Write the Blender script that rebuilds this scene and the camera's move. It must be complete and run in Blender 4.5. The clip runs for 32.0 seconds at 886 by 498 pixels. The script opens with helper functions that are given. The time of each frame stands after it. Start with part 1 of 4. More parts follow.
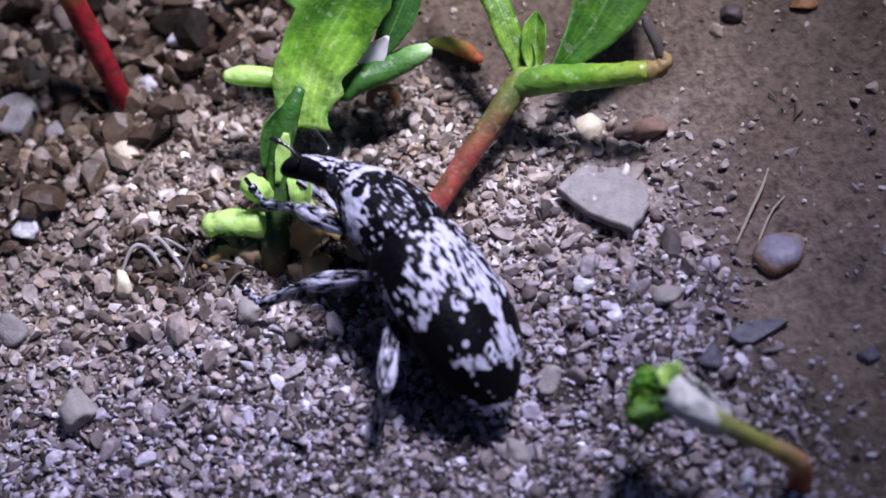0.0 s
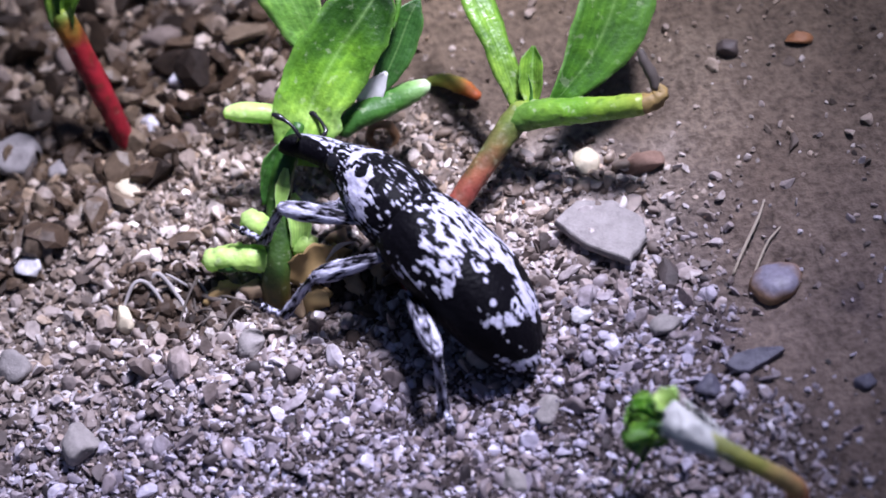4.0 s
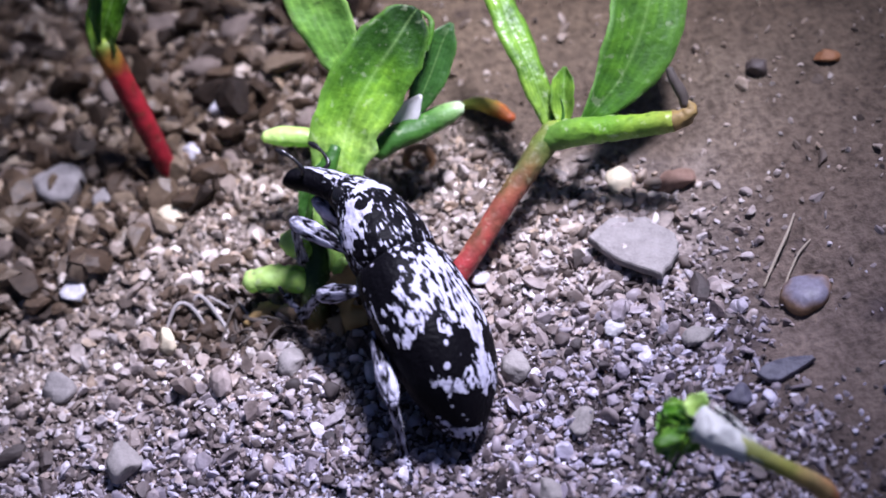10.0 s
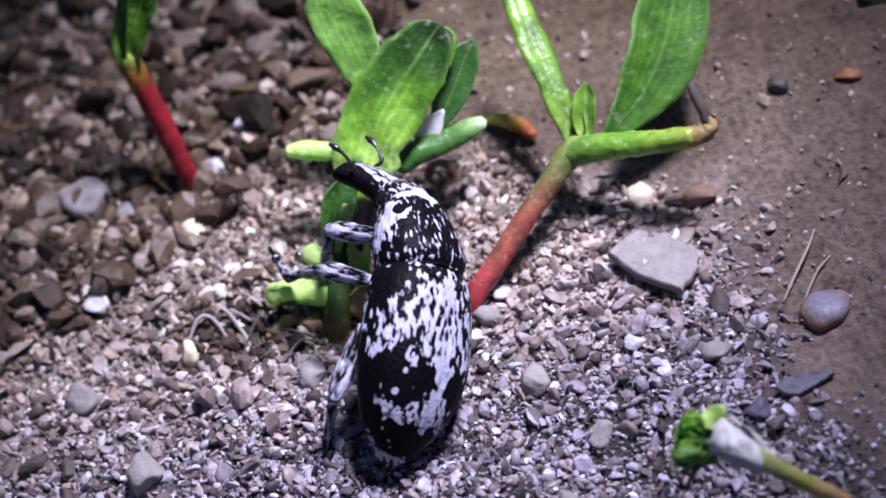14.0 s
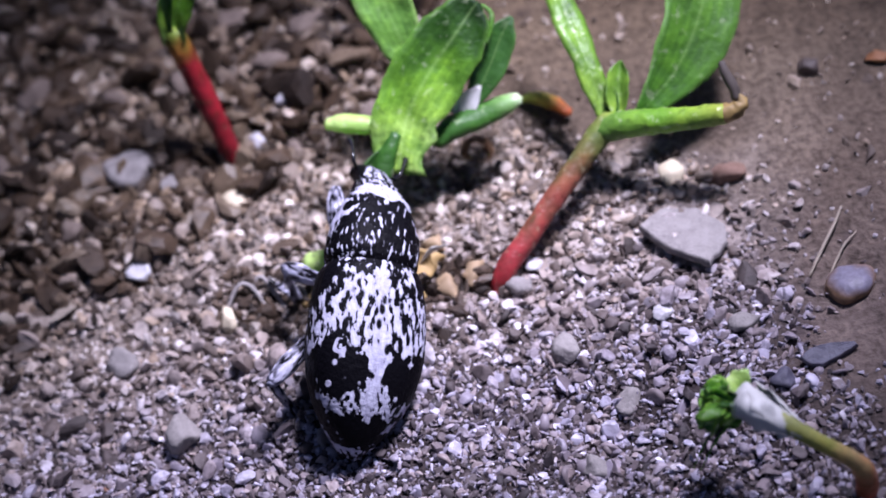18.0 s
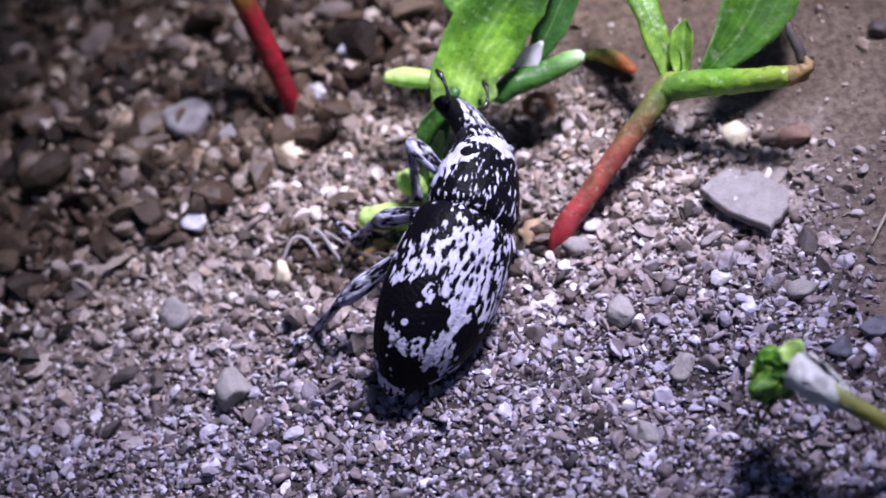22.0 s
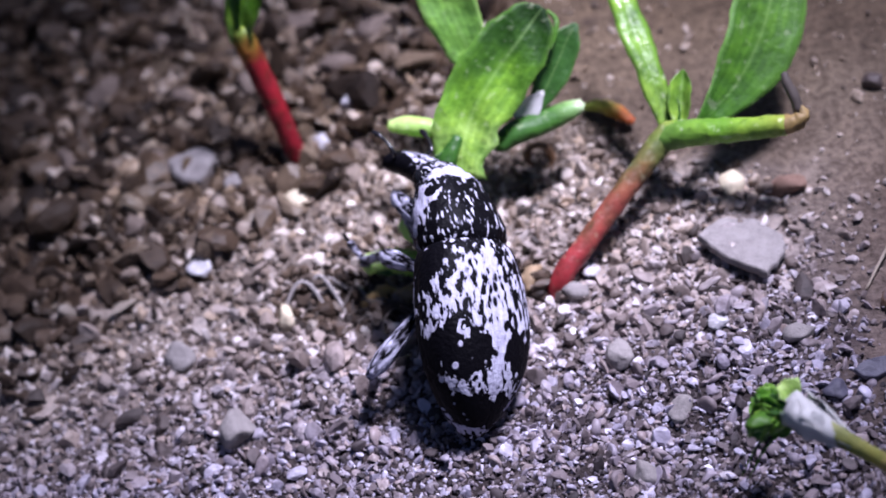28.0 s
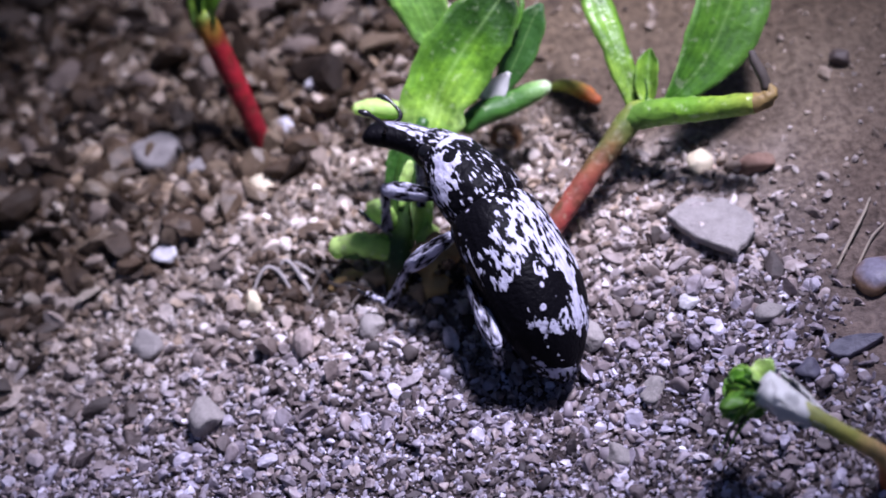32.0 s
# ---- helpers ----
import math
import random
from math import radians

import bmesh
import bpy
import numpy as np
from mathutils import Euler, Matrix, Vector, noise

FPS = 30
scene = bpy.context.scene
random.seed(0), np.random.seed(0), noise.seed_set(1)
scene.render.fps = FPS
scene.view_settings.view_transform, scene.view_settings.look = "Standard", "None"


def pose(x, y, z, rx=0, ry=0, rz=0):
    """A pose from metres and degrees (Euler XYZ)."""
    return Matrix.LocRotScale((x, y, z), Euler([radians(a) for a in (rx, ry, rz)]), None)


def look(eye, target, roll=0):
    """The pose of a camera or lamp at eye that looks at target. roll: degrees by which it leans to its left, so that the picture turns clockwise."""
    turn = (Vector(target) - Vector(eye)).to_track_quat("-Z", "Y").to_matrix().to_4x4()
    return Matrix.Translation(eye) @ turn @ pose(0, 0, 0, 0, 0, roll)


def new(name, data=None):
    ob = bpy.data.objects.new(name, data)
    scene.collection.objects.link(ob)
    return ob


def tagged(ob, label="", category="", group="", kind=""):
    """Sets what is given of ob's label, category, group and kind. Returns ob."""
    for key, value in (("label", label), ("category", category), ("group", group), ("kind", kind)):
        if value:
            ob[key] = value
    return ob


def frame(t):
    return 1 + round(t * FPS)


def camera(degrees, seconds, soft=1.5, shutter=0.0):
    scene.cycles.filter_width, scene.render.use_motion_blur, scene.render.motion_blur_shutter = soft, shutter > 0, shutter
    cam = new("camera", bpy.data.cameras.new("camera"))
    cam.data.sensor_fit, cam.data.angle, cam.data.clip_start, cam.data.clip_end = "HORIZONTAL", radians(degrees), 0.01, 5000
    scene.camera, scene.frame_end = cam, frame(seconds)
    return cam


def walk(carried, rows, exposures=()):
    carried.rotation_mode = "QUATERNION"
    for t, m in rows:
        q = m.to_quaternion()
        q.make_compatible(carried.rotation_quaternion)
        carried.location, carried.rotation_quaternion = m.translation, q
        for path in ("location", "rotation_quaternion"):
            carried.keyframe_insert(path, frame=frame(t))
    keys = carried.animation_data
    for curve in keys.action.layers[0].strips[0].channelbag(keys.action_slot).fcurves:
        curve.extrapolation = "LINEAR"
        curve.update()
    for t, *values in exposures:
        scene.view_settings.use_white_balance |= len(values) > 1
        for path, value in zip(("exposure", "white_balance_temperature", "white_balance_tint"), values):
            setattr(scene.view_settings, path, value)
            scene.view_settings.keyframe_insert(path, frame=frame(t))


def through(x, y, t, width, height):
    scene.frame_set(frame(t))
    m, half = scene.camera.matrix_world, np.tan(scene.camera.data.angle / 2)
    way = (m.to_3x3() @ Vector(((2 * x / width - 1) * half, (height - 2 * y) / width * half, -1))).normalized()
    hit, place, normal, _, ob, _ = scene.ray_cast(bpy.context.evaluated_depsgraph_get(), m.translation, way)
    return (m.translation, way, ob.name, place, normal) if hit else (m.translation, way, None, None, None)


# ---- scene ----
from mathutils import Quaternion

MM = 0.001

# camera and its path
PATH = [
    (0, (-0.00181, -0.07747, 0.08559), (0.00163, -0.00065, -0.00654), -9.33),
    (0.5, (-0.00178, -0.07753, 0.08547), (0.00170, -0.00060, -0.00656), -9.37),
    (1, (-0.00196, -0.07757, 0.08577), (0.00160, -0.00054, -0.00618), -9.21),
    (1.5, (-0.00189, -0.07780, 0.08551), (0.00151, -0.00072, -0.00639), -9.28),
    (2, (-0.00195, -0.07827, 0.08531), (0.00139, -0.00070, -0.00618), -9.47),
    (2.5, (-0.00216, -0.07916, 0.08516), (0.00204, -0.00010, -0.00501), -9.09),
    (3, (-0.00257, -0.07959, 0.08528), (0.00187, -0.00035, -0.00473), -8.88),
    (3.5, (-0.00205, -0.07988, 0.08481), (0.00183, -0.00007, -0.00471), -9.28),
    (5.5, (-0.00021, -0.07894, 0.08457), (0.00264, 0.00005, -0.00573), -11.76),
    (6, (-0.00002, -0.08072, 0.08430), (0.00280, 0.00011, -0.00435), -12.29),
    (6.5, (-0.00002, -0.08161, 0.08397), (0.00278, 0.00036, -0.00363), -12.24),
    (7, (0.00007, -0.08165, 0.08405), (0.00226, 0.00036, -0.00352), -12.42),
    (7.5, (-0.00024, -0.08191, 0.08390), (0.00234, 0.00033, -0.00345), -11.90),
    (8, (-0.00037, -0.08155, 0.08411), (0.00202, 0.00012, -0.00378), -11.69),
    (8.5, (-0.00051, -0.08214, 0.08394), (0.00203, -0.00013, -0.00362), -11.64),
    (9, (-0.00042, -0.08261, 0.08399), (0.00230, 0.00031, -0.00271), -11.52),
    (9.5, (-0.00021, -0.08220, 0.08419), (0.00183, 0.00040, -0.00283), -11.57),
    (10, (-0.00070, -0.08308, 0.08432), (0.00050, -0.00042, -0.00267), -11.75),
    (10.5, (-0.00117, -0.08292, 0.08450), (0.00061, -0.00041, -0.00262), -11.36),
    (11, (-0.00096, -0.08319, 0.08403), (0.00109, -0.00030, -0.00271), -11.13),
    (11.5, (-0.00065, -0.08314, 0.08413), (0.00081, -0.00012, -0.00251), -11.52),
    (12, (-0.00054, -0.08289, 0.08429), (0.00021, -0.00035, -0.00281), -11.91),
    (12.5, (-0.00025, -0.08329, 0.08400), (0.00039, -0.00033, -0.00270), -11.81),
    (13, (-0.00022, -0.08385, 0.08368), (0.00022, -0.00030, -0.00246), -11.89),
    (13.5, (-0.00023, -0.08407, 0.08381), (0.00012, -0.00024, -0.00205), -11.90),
    (14, (-0.00037, -0.08425, 0.08392), (-0.00028, -0.00019, -0.00172), -11.94),
    (14.5, (-0.00073, -0.08432, 0.08407), (-0.00041, -0.00027, -0.00158), -11.76),
    (16.5, (0.00025, -0.08698, 0.08371), (-0.00204, -0.00249, -0.00147), -12.58),
    (17, (0.00012, -0.08743, 0.08374), (-0.00210, -0.00248, -0.00099), -12.43),
    (17.5, (-0.00003, -0.08773, 0.08345), (-0.00192, -0.00241, -0.00091), -12.25),
    (18, (-0.00035, -0.08819, 0.08368), (-0.00196, -0.00264, -0.00045), -11.89),
    (18.5, (-0.00020, -0.08818, 0.08362), (-0.00212, -0.00243, -0.00031), -12.02),
    (19, (-0.00011, -0.08761, 0.08359), (-0.00252, -0.00246, -0.00093), -12.22),
    (19.5, (0.00085, -0.08785, 0.08340), (-0.00318, -0.00257, -0.00093), -12.59),
    (20, (0.00074, -0.08836, 0.08325), (-0.00329, -0.00254, -0.00054), -12.44),
    (20.5, (0.00109, -0.08812, 0.08278), (-0.00361, -0.00230, -0.00095), -12.45),
    (21, (0.00068, -0.08755, 0.08331), (-0.00348, -0.00244, -0.00118), -12.16),
    (21.5, (0.00155, -0.08648, 0.08331), (-0.00427, -0.00222, -0.00193), -12.78),
    (22, (0.00181, -0.08651, 0.08310), (-0.00476, -0.00260, -0.00243), -12.94),
    (22.5, (0.00177, -0.08672, 0.08316), (-0.00502, -0.00264, -0.00219), -12.97),
    (23, (0.00102, -0.08777, 0.08338), (-0.00471, -0.00242, -0.00078), -12.40),
    (23.5, (0.00083, -0.08829, 0.08306), (-0.00432, -0.00242, -0.00061), -12.11),
    (24, (0.00047, -0.08817, 0.08338), (-0.00406, -0.00248, -0.00050), -11.80),
    (24.5, (0.00046, -0.08817, 0.08342), (-0.00384, -0.00257, -0.00057), -11.70),
    (25, (0.00033, -0.08843, 0.08340), (-0.00376, -0.00259, -0.00035), -11.60),
    (25.5, (0.00038, -0.08867, 0.08328), (-0.00374, -0.00262, -0.00026), -11.67),
    (27.5, (0.00070, -0.08946, 0.08310), (-0.00411, -0.00245, 0.00060), -11.71),
    (28, (0.00082, -0.08948, 0.08297), (-0.00440, -0.00262, 0.00034), -11.91),
    (28.5, (0.00063, -0.08903, 0.08308), (-0.00462, -0.00273, -0.00013), -11.84),
    (29, (0.00094, -0.08914, 0.08286), (-0.00448, -0.00274, -0.00023), -11.98),
    (29.5, (0.00095, -0.08928, 0.08285), (-0.00446, -0.00258, 0.00007), -11.95),
    (30, (0.00049, -0.08944, 0.08299), (-0.00440, -0.00290, 0.00000), -11.84),
    (30.5, (0.00035, -0.08861, 0.08325), (-0.00359, -0.00243, -0.00015), -11.69),
    (31, (0.00039, -0.08832, 0.08295), (-0.00349, -0.00245, -0.00079), -11.73),
    (31.5, (0.00047, -0.08828, 0.08316), (-0.00352, -0.00259, -0.00076), -12.05),
    (32, (0.00004, -0.08854, 0.08286), (-0.00319, -0.00269, -0.00092), -11.78),
]
cam = camera(18.0, 32.0, soft=1.8)
cam.data.dof.use_dof, cam.data.dof.focus_distance, cam.data.dof.aperture_fstop = True, 0.1125, 50.0
walk(cam, [(t, look(eye, target, roll)) for t, eye, target, roll in PATH],
     exposures=[(0.0, -0.1, 5300, 28), (1.0, 0.04, 5300, 28), (3.0, 0.25, 5300, 28), (9.0, 0.33, 5300, 28), (18.0, 0.2, 5300, 32), (32.0, 0.2, 5300, 32)])

# light: an unseen spot added in the sun's place, close over the subject, behind it and to one side, whose pool fades
# outwards to imitate dark edges of the view; a dim clear sky
LAMP_AZ, LAMP_EL, LAMP_FAR = 1.15, radians(69), 0.12
world = bpy.data.worlds.new("sky")
scene.world = world
world.use_nodes = True
wn = world.node_tree.nodes
sky = wn.new("ShaderNodeTexSky")
sky.sky_type, sky.sun_disc = "NISHITA", False
sky.sun_elevation, sky.sun_rotation = LAMP_EL, LAMP_AZ
wn["Background"].inputs["Strength"].default_value = 0.025
world.node_tree.links.new(sky.outputs[0], wn["Background"].inputs["Color"])
lamp = new("added_spot", bpy.data.lights.new("added_spot", "SPOT"))
lamp.data.energy, lamp.data.color, lamp.data.shadow_soft_size = 1.6, (1.0, 0.95, 0.88), 0.014
lamp.data.spot_size, lamp.data.spot_blend = radians(25), 1.0
POOL = Vector((-0.003, -0.003, 0.0))
lamp.matrix_world = look(POOL + LAMP_FAR * Vector((math.sin(LAMP_AZ) * math.cos(LAMP_EL), math.cos(LAMP_AZ) * math.cos(LAMP_EL), math.sin(LAMP_EL))), POOL)


# ---------------------------------------------------------------- materials
class Nodes:
    """A short way to write a node material."""

    def __init__(self, name):
        self.mat = bpy.data.materials.new(name)
        self.mat.use_nodes = True
        self.tree = self.mat.node_tree
        self.bsdf = self.tree.nodes["Principled BSDF"]
        self.out = self.tree.nodes["Material Output"]

    def add(self, kind, **inputs):
        n = self.tree.nodes.new("ShaderNode" + kind)
        for k, v in inputs.items():
            self.put(n, k.replace("_", " "), v)
        return n

    def put(self, n, key, v):
        key = int(key[1:]) if key[0] == "i" and key[1:].isdigit() else key
        if isinstance(v, bpy.types.NodeSocket):
            self.tree.links.new(v, n.inputs[key])
        else:
            n.inputs[key].default_value = v

    def ramp(self, fac, stops, mode="LINEAR"):
        n = self.add("ValToRGB", Fac=fac)
        n.color_ramp.interpolation = mode
        e = n.color_ramp.elements
        while len(e) < len(stops):
            e.new(0.5)
        for el, (p, c) in zip(e, stops):
            el.position, el.color = p, (*(c if isinstance(c, tuple) else (c, c, c)), 1)
        return n.outputs[0]

    def noise(self, co, scale, detail=3.0, rough=0.55):
        return self.add("TexNoise", Vector=co, Scale=scale, Detail=detail, Roughness=rough).outputs[0]

    def math(self, op, a, b=0.0, clamp=False):
        n = self.add("Math", i0=a, i1=b)
        n.operation, n.use_clamp = op, clamp
        return n.outputs[0]

    def mix(self, fac, a, b, mode="MIX"):
        n = self.tree.nodes.new("ShaderNodeMix")
        n.data_type, n.blend_type = "RGBA", mode
        for k, v in ((0, fac), (6, a), (7, b)):
            if isinstance(v, bpy.types.NodeSocket):
                self.tree.links.new(v, n.inputs[k])
            else:
                n.inputs[k].default_value = (*v, 1) if isinstance(v, tuple) else v
        return n.outputs[2]

    def bump(self, height, strength, dist):
        n = self.add("Bump", Height=height, Strength=strength, Distance=dist)
        self.tree.links.new(n.outputs[0], self.bsdf.inputs["Normal"])

    def co(self, which="Object"):
        return self.add("TexCoord").outputs[which]

    def base(self, colour, rough=0.6, spec=0.5):
        self.put(self.bsdf, "Base Color", (*colour, 1) if isinstance(colour, tuple) else colour)
        self.put(self.bsdf, "Roughness", rough)
        self.put(self.bsdf, "Specular IOR Level", spec)
        return self


def sand_mat():
    """Bare pale sand where nothing lies on it; under the gravel a dark tone paints the shade in the gaps."""
    m = Nodes("sand")
    co = m.co()
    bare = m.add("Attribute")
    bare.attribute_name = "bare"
    big, mid, fine = m.noise(co, 120, 4), m.noise(co, 620, 4, 0.65), m.noise(co, 3000, 3)
    tone = m.ramp(big, [(0.3, (0.08, 0.058, 0.041)), (0.55, (0.122, 0.091, 0.064)), (0.75, (0.172, 0.132, 0.094))])
    tone = m.mix(1.0, tone, m.ramp(mid, [(0.3, (0.6, 0.58, 0.56)), (0.45, (1, 1, 1)), (0.7, (1.18, 1.17, 1.15))]), "MULTIPLY")
    tone = m.mix(m.ramp(m.noise(co, 330, 3), [(0.62, 0.0), (0.7, 0.75)]), tone, (0.055, 0.04, 0.034))
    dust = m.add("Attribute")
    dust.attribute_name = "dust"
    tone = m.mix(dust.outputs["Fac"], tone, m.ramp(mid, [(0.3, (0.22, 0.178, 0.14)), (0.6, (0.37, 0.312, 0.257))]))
    # near-black base paints shade between the grains
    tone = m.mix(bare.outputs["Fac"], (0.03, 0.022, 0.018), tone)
    # the view's colour cast put into the sand: bluish in front, warm behind
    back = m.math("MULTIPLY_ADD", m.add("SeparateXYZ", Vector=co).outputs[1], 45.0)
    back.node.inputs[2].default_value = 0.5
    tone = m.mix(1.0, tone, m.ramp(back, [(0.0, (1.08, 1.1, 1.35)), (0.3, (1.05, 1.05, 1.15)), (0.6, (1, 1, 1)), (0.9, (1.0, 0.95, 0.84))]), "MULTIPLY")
    speck = m.ramp(fine, [(0.34, (0.65, 0.63, 0.63)), (0.5, (1, 1, 1)), (0.68, (1.25, 1.24, 1.22))])
    m.base(m.mix(1.0, tone, speck, "MULTIPLY"), 0.9, 0.25)
    m.bump(m.math("ADD", fine, m.math("MULTIPLY", mid, 2.2)), 0.8, 0.00025)
    return m.mat


def grain_mat(name, stops, source, gloss=0.5):
    """Stone grains, each of its own tint; the view's colour cast is painted in: cooler grey to the front, warmer and
    browner to the back.
    """
    m = Nodes(name)
    rnd = m.add("NewGeometry").outputs["Random Per Island"] if source == "island" else m.add("ObjectInfo").outputs["Random"]
    place = m.add("NewGeometry").outputs["Position"]
    back = m.math("MULTIPLY_ADD", m.add("SeparateXYZ", Vector=place).outputs[1], 45.0)
    back.node.inputs[2].default_value = 0.5
    co = m.co()
    tone = m.ramp(rnd, stops)
    tone = m.mix(1.0, tone, m.ramp(back, [(0.0, (0.92, 0.9, 1.07)), (0.15, (1.02, 0.98, 1.02)), (0.35, (1.1, 1.03, 0.92)), (0.7, (1.12, 1.0, 0.78))]), "MULTIPLY")
    var = m.noise(co, 2200, 4) if source == "island" else m.noise(co, 0.7, 4)
    vein = m.ramp(var, [(0.3, (0.6, 0.58, 0.57)), (0.5, (1, 1, 1)), (0.72, (1.25, 1.25, 1.27))])
    m.base(m.mix(1.0, tone, vein, "MULTIPLY"), m.ramp(rnd, [(0.0, 0.75), (0.6, 0.5), (1.0, 0.34)]), gloss)
    m.bump(m.noise(co, 4200, 3) if source == "island" else m.noise(co, 1.6, 3), 0.5, 0.00008)
    return m.mat


PALE = [(0.0, (0.03, 0.024, 0.022)), (0.12, (0.085, 0.066, 0.057)), (0.3, (0.19, 0.155, 0.133)), (0.50, (0.275, 0.245, 0.25)),
        (0.66, (0.31, 0.25, 0.2)), (0.82, (0.37, 0.345, 0.36)), (0.94, (0.46, 0.43, 0.44)), (0.995, (0.64, 0.61, 0.62)), (1.0, (0.3, 0.16, 0.08))]
BROWN = [(0.0, (0.012, 0.008, 0.006)), (0.25, (0.03, 0.021, 0.015)), (0.55, (0.057, 0.041, 0.031)), (0.8, (0.096, 0.073, 0.057)), (0.97, (0.155, 0.13, 0.11)), (1.0, (0.28, 0.26, 0.25))]


def rock_mat(name, lo, hi, scale=900, rough=0.6):
    m = Nodes(name)
    co = m.co()
    n1, n2 = m.noise(co, scale, 5), m.noise(co, scale * 5, 3)
    c = m.mix(m.math("MULTIPLY", n2, 0.6), m.ramp(n1, [(0.3, lo), (0.7, hi)]), tuple(min(1, v * 1.5) for v in hi))
    m.base(c, rough, 0.45)
    m.bump(m.math("ADD", n1, m.math("MULTIPLY", n2, 0.4)), 0.6, 0.00015)
    return m.mat


def two_tone_mat(name, top, foot):
    """A smooth stone with a brown band round its foot and a bluish crown."""
    m = Nodes(name)
    co = m.co()
    n1, n2 = m.noise(co, 700, 4), m.noise(co, 4000, 3)
    h = m.math("ADD", m.math("MULTIPLY", m.add("SeparateXYZ", Vector=co).outputs[2], 1100.0), m.math("MULTIPLY", n1, 0.5))
    c = m.mix(m.ramp(h, [(0.5, 0.0), (0.8, 1.0)]), foot, top)
    m.base(m.mix(1.0, c, m.ramp(n2, [(0.3, 0.75), (0.7, 1.2)]), "MULTIPLY"), 0.5, 0.45)
    m.bump(m.math("ADD", n1, n2), 0.4, 0.0001)
    return m.mat


def green_mat(name, stops, rough=0.35, through=0.25, spots=0.3, blotch=0.8, rim=(0.36, 0.5, 0.15), spec=0.4):
    """Leaf skin: colour along its length, blotches, faint ribs, pale and dark flecks; some light shines through."""
    m = Nodes(name)
    co = m.co()
    along = m.add("Attribute")
    along.attribute_name = "along"
    across = m.add("Attribute")
    across.attribute_name = "across"
    patch, mott = m.noise(co, 330, 3), m.noise(co, 1000, 4, 0.6)
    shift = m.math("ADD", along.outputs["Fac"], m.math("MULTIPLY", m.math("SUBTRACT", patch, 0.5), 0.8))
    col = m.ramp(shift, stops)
    col = m.mix(blotch, col, m.ramp(mott, [(0.3, (0.4, 0.5, 0.35)), (0.5, (1, 1, 1)), (0.7, (1.7, 1.5, 1.5))]), "MULTIPLY")
    col = m.mix(m.math("MULTIPLY", m.ramp(across.outputs["Fac"], [(0.8, 0.0), (1.0, 1.0)]), 0.55), col, rim)
    rib = m.ramp(across.outputs["Fac"], [(0.0, 1.0), (0.05, 0.4), (0.1, 0.0)])
    col = m.mix(m.math("MULTIPLY", rib, 0.3), col, (0.25, 0.40, 0.13))
    veins = m.math("SINE", m.math("MULTIPLY", m.math("ADD", across.outputs["Fac"], m.math("MULTIPLY", mott, 0.12)), 26.0))
    col = m.mix(0.5, col, m.ramp(veins, [(0.0, (0.78, 0.82, 0.76)), (1.0, (1.2, 1.16, 1.12))]), "MULTIPLY")
    col = m.mix(m.math("MULTIPLY", m.ramp(m.noise(co, 2300, 2), [(0.62, 0.0), (0.7, 1.0)]), spots), col, (0.6, 0.66, 0.42))
    col = m.mix(m.math("MULTIPLY", m.ramp(m.noise(co, 1900, 1), [(0.25, 1.0), (0.36, 0.0)]), 0.4), col, (0.02, 0.05, 0.01))
    m.base(col, m.ramp(mott, [(0.3, rough + 0.2), (0.7, rough - 0.08)]), spec)
    m.bump(m.math("ADD", m.math("ADD", mott, m.math("MULTIPLY", patch, 1.6)), m.math("MULTIPLY", m.noise(co, 3600, 2), 0.4)), 0.5, 0.0002)
    if through:
        tr = m.add("BsdfTranslucent", Color=m.mix(1.0, col, (1.5, 1.7, 0.7), "MULTIPLY"))
        mx = m.add("MixShader", Fac=through, i1=m.bsdf.outputs[0], i2=tr.outputs[0])
        m.tree.links.new(mx.outputs[0], m.out.inputs["Surface"])
    return m.mat


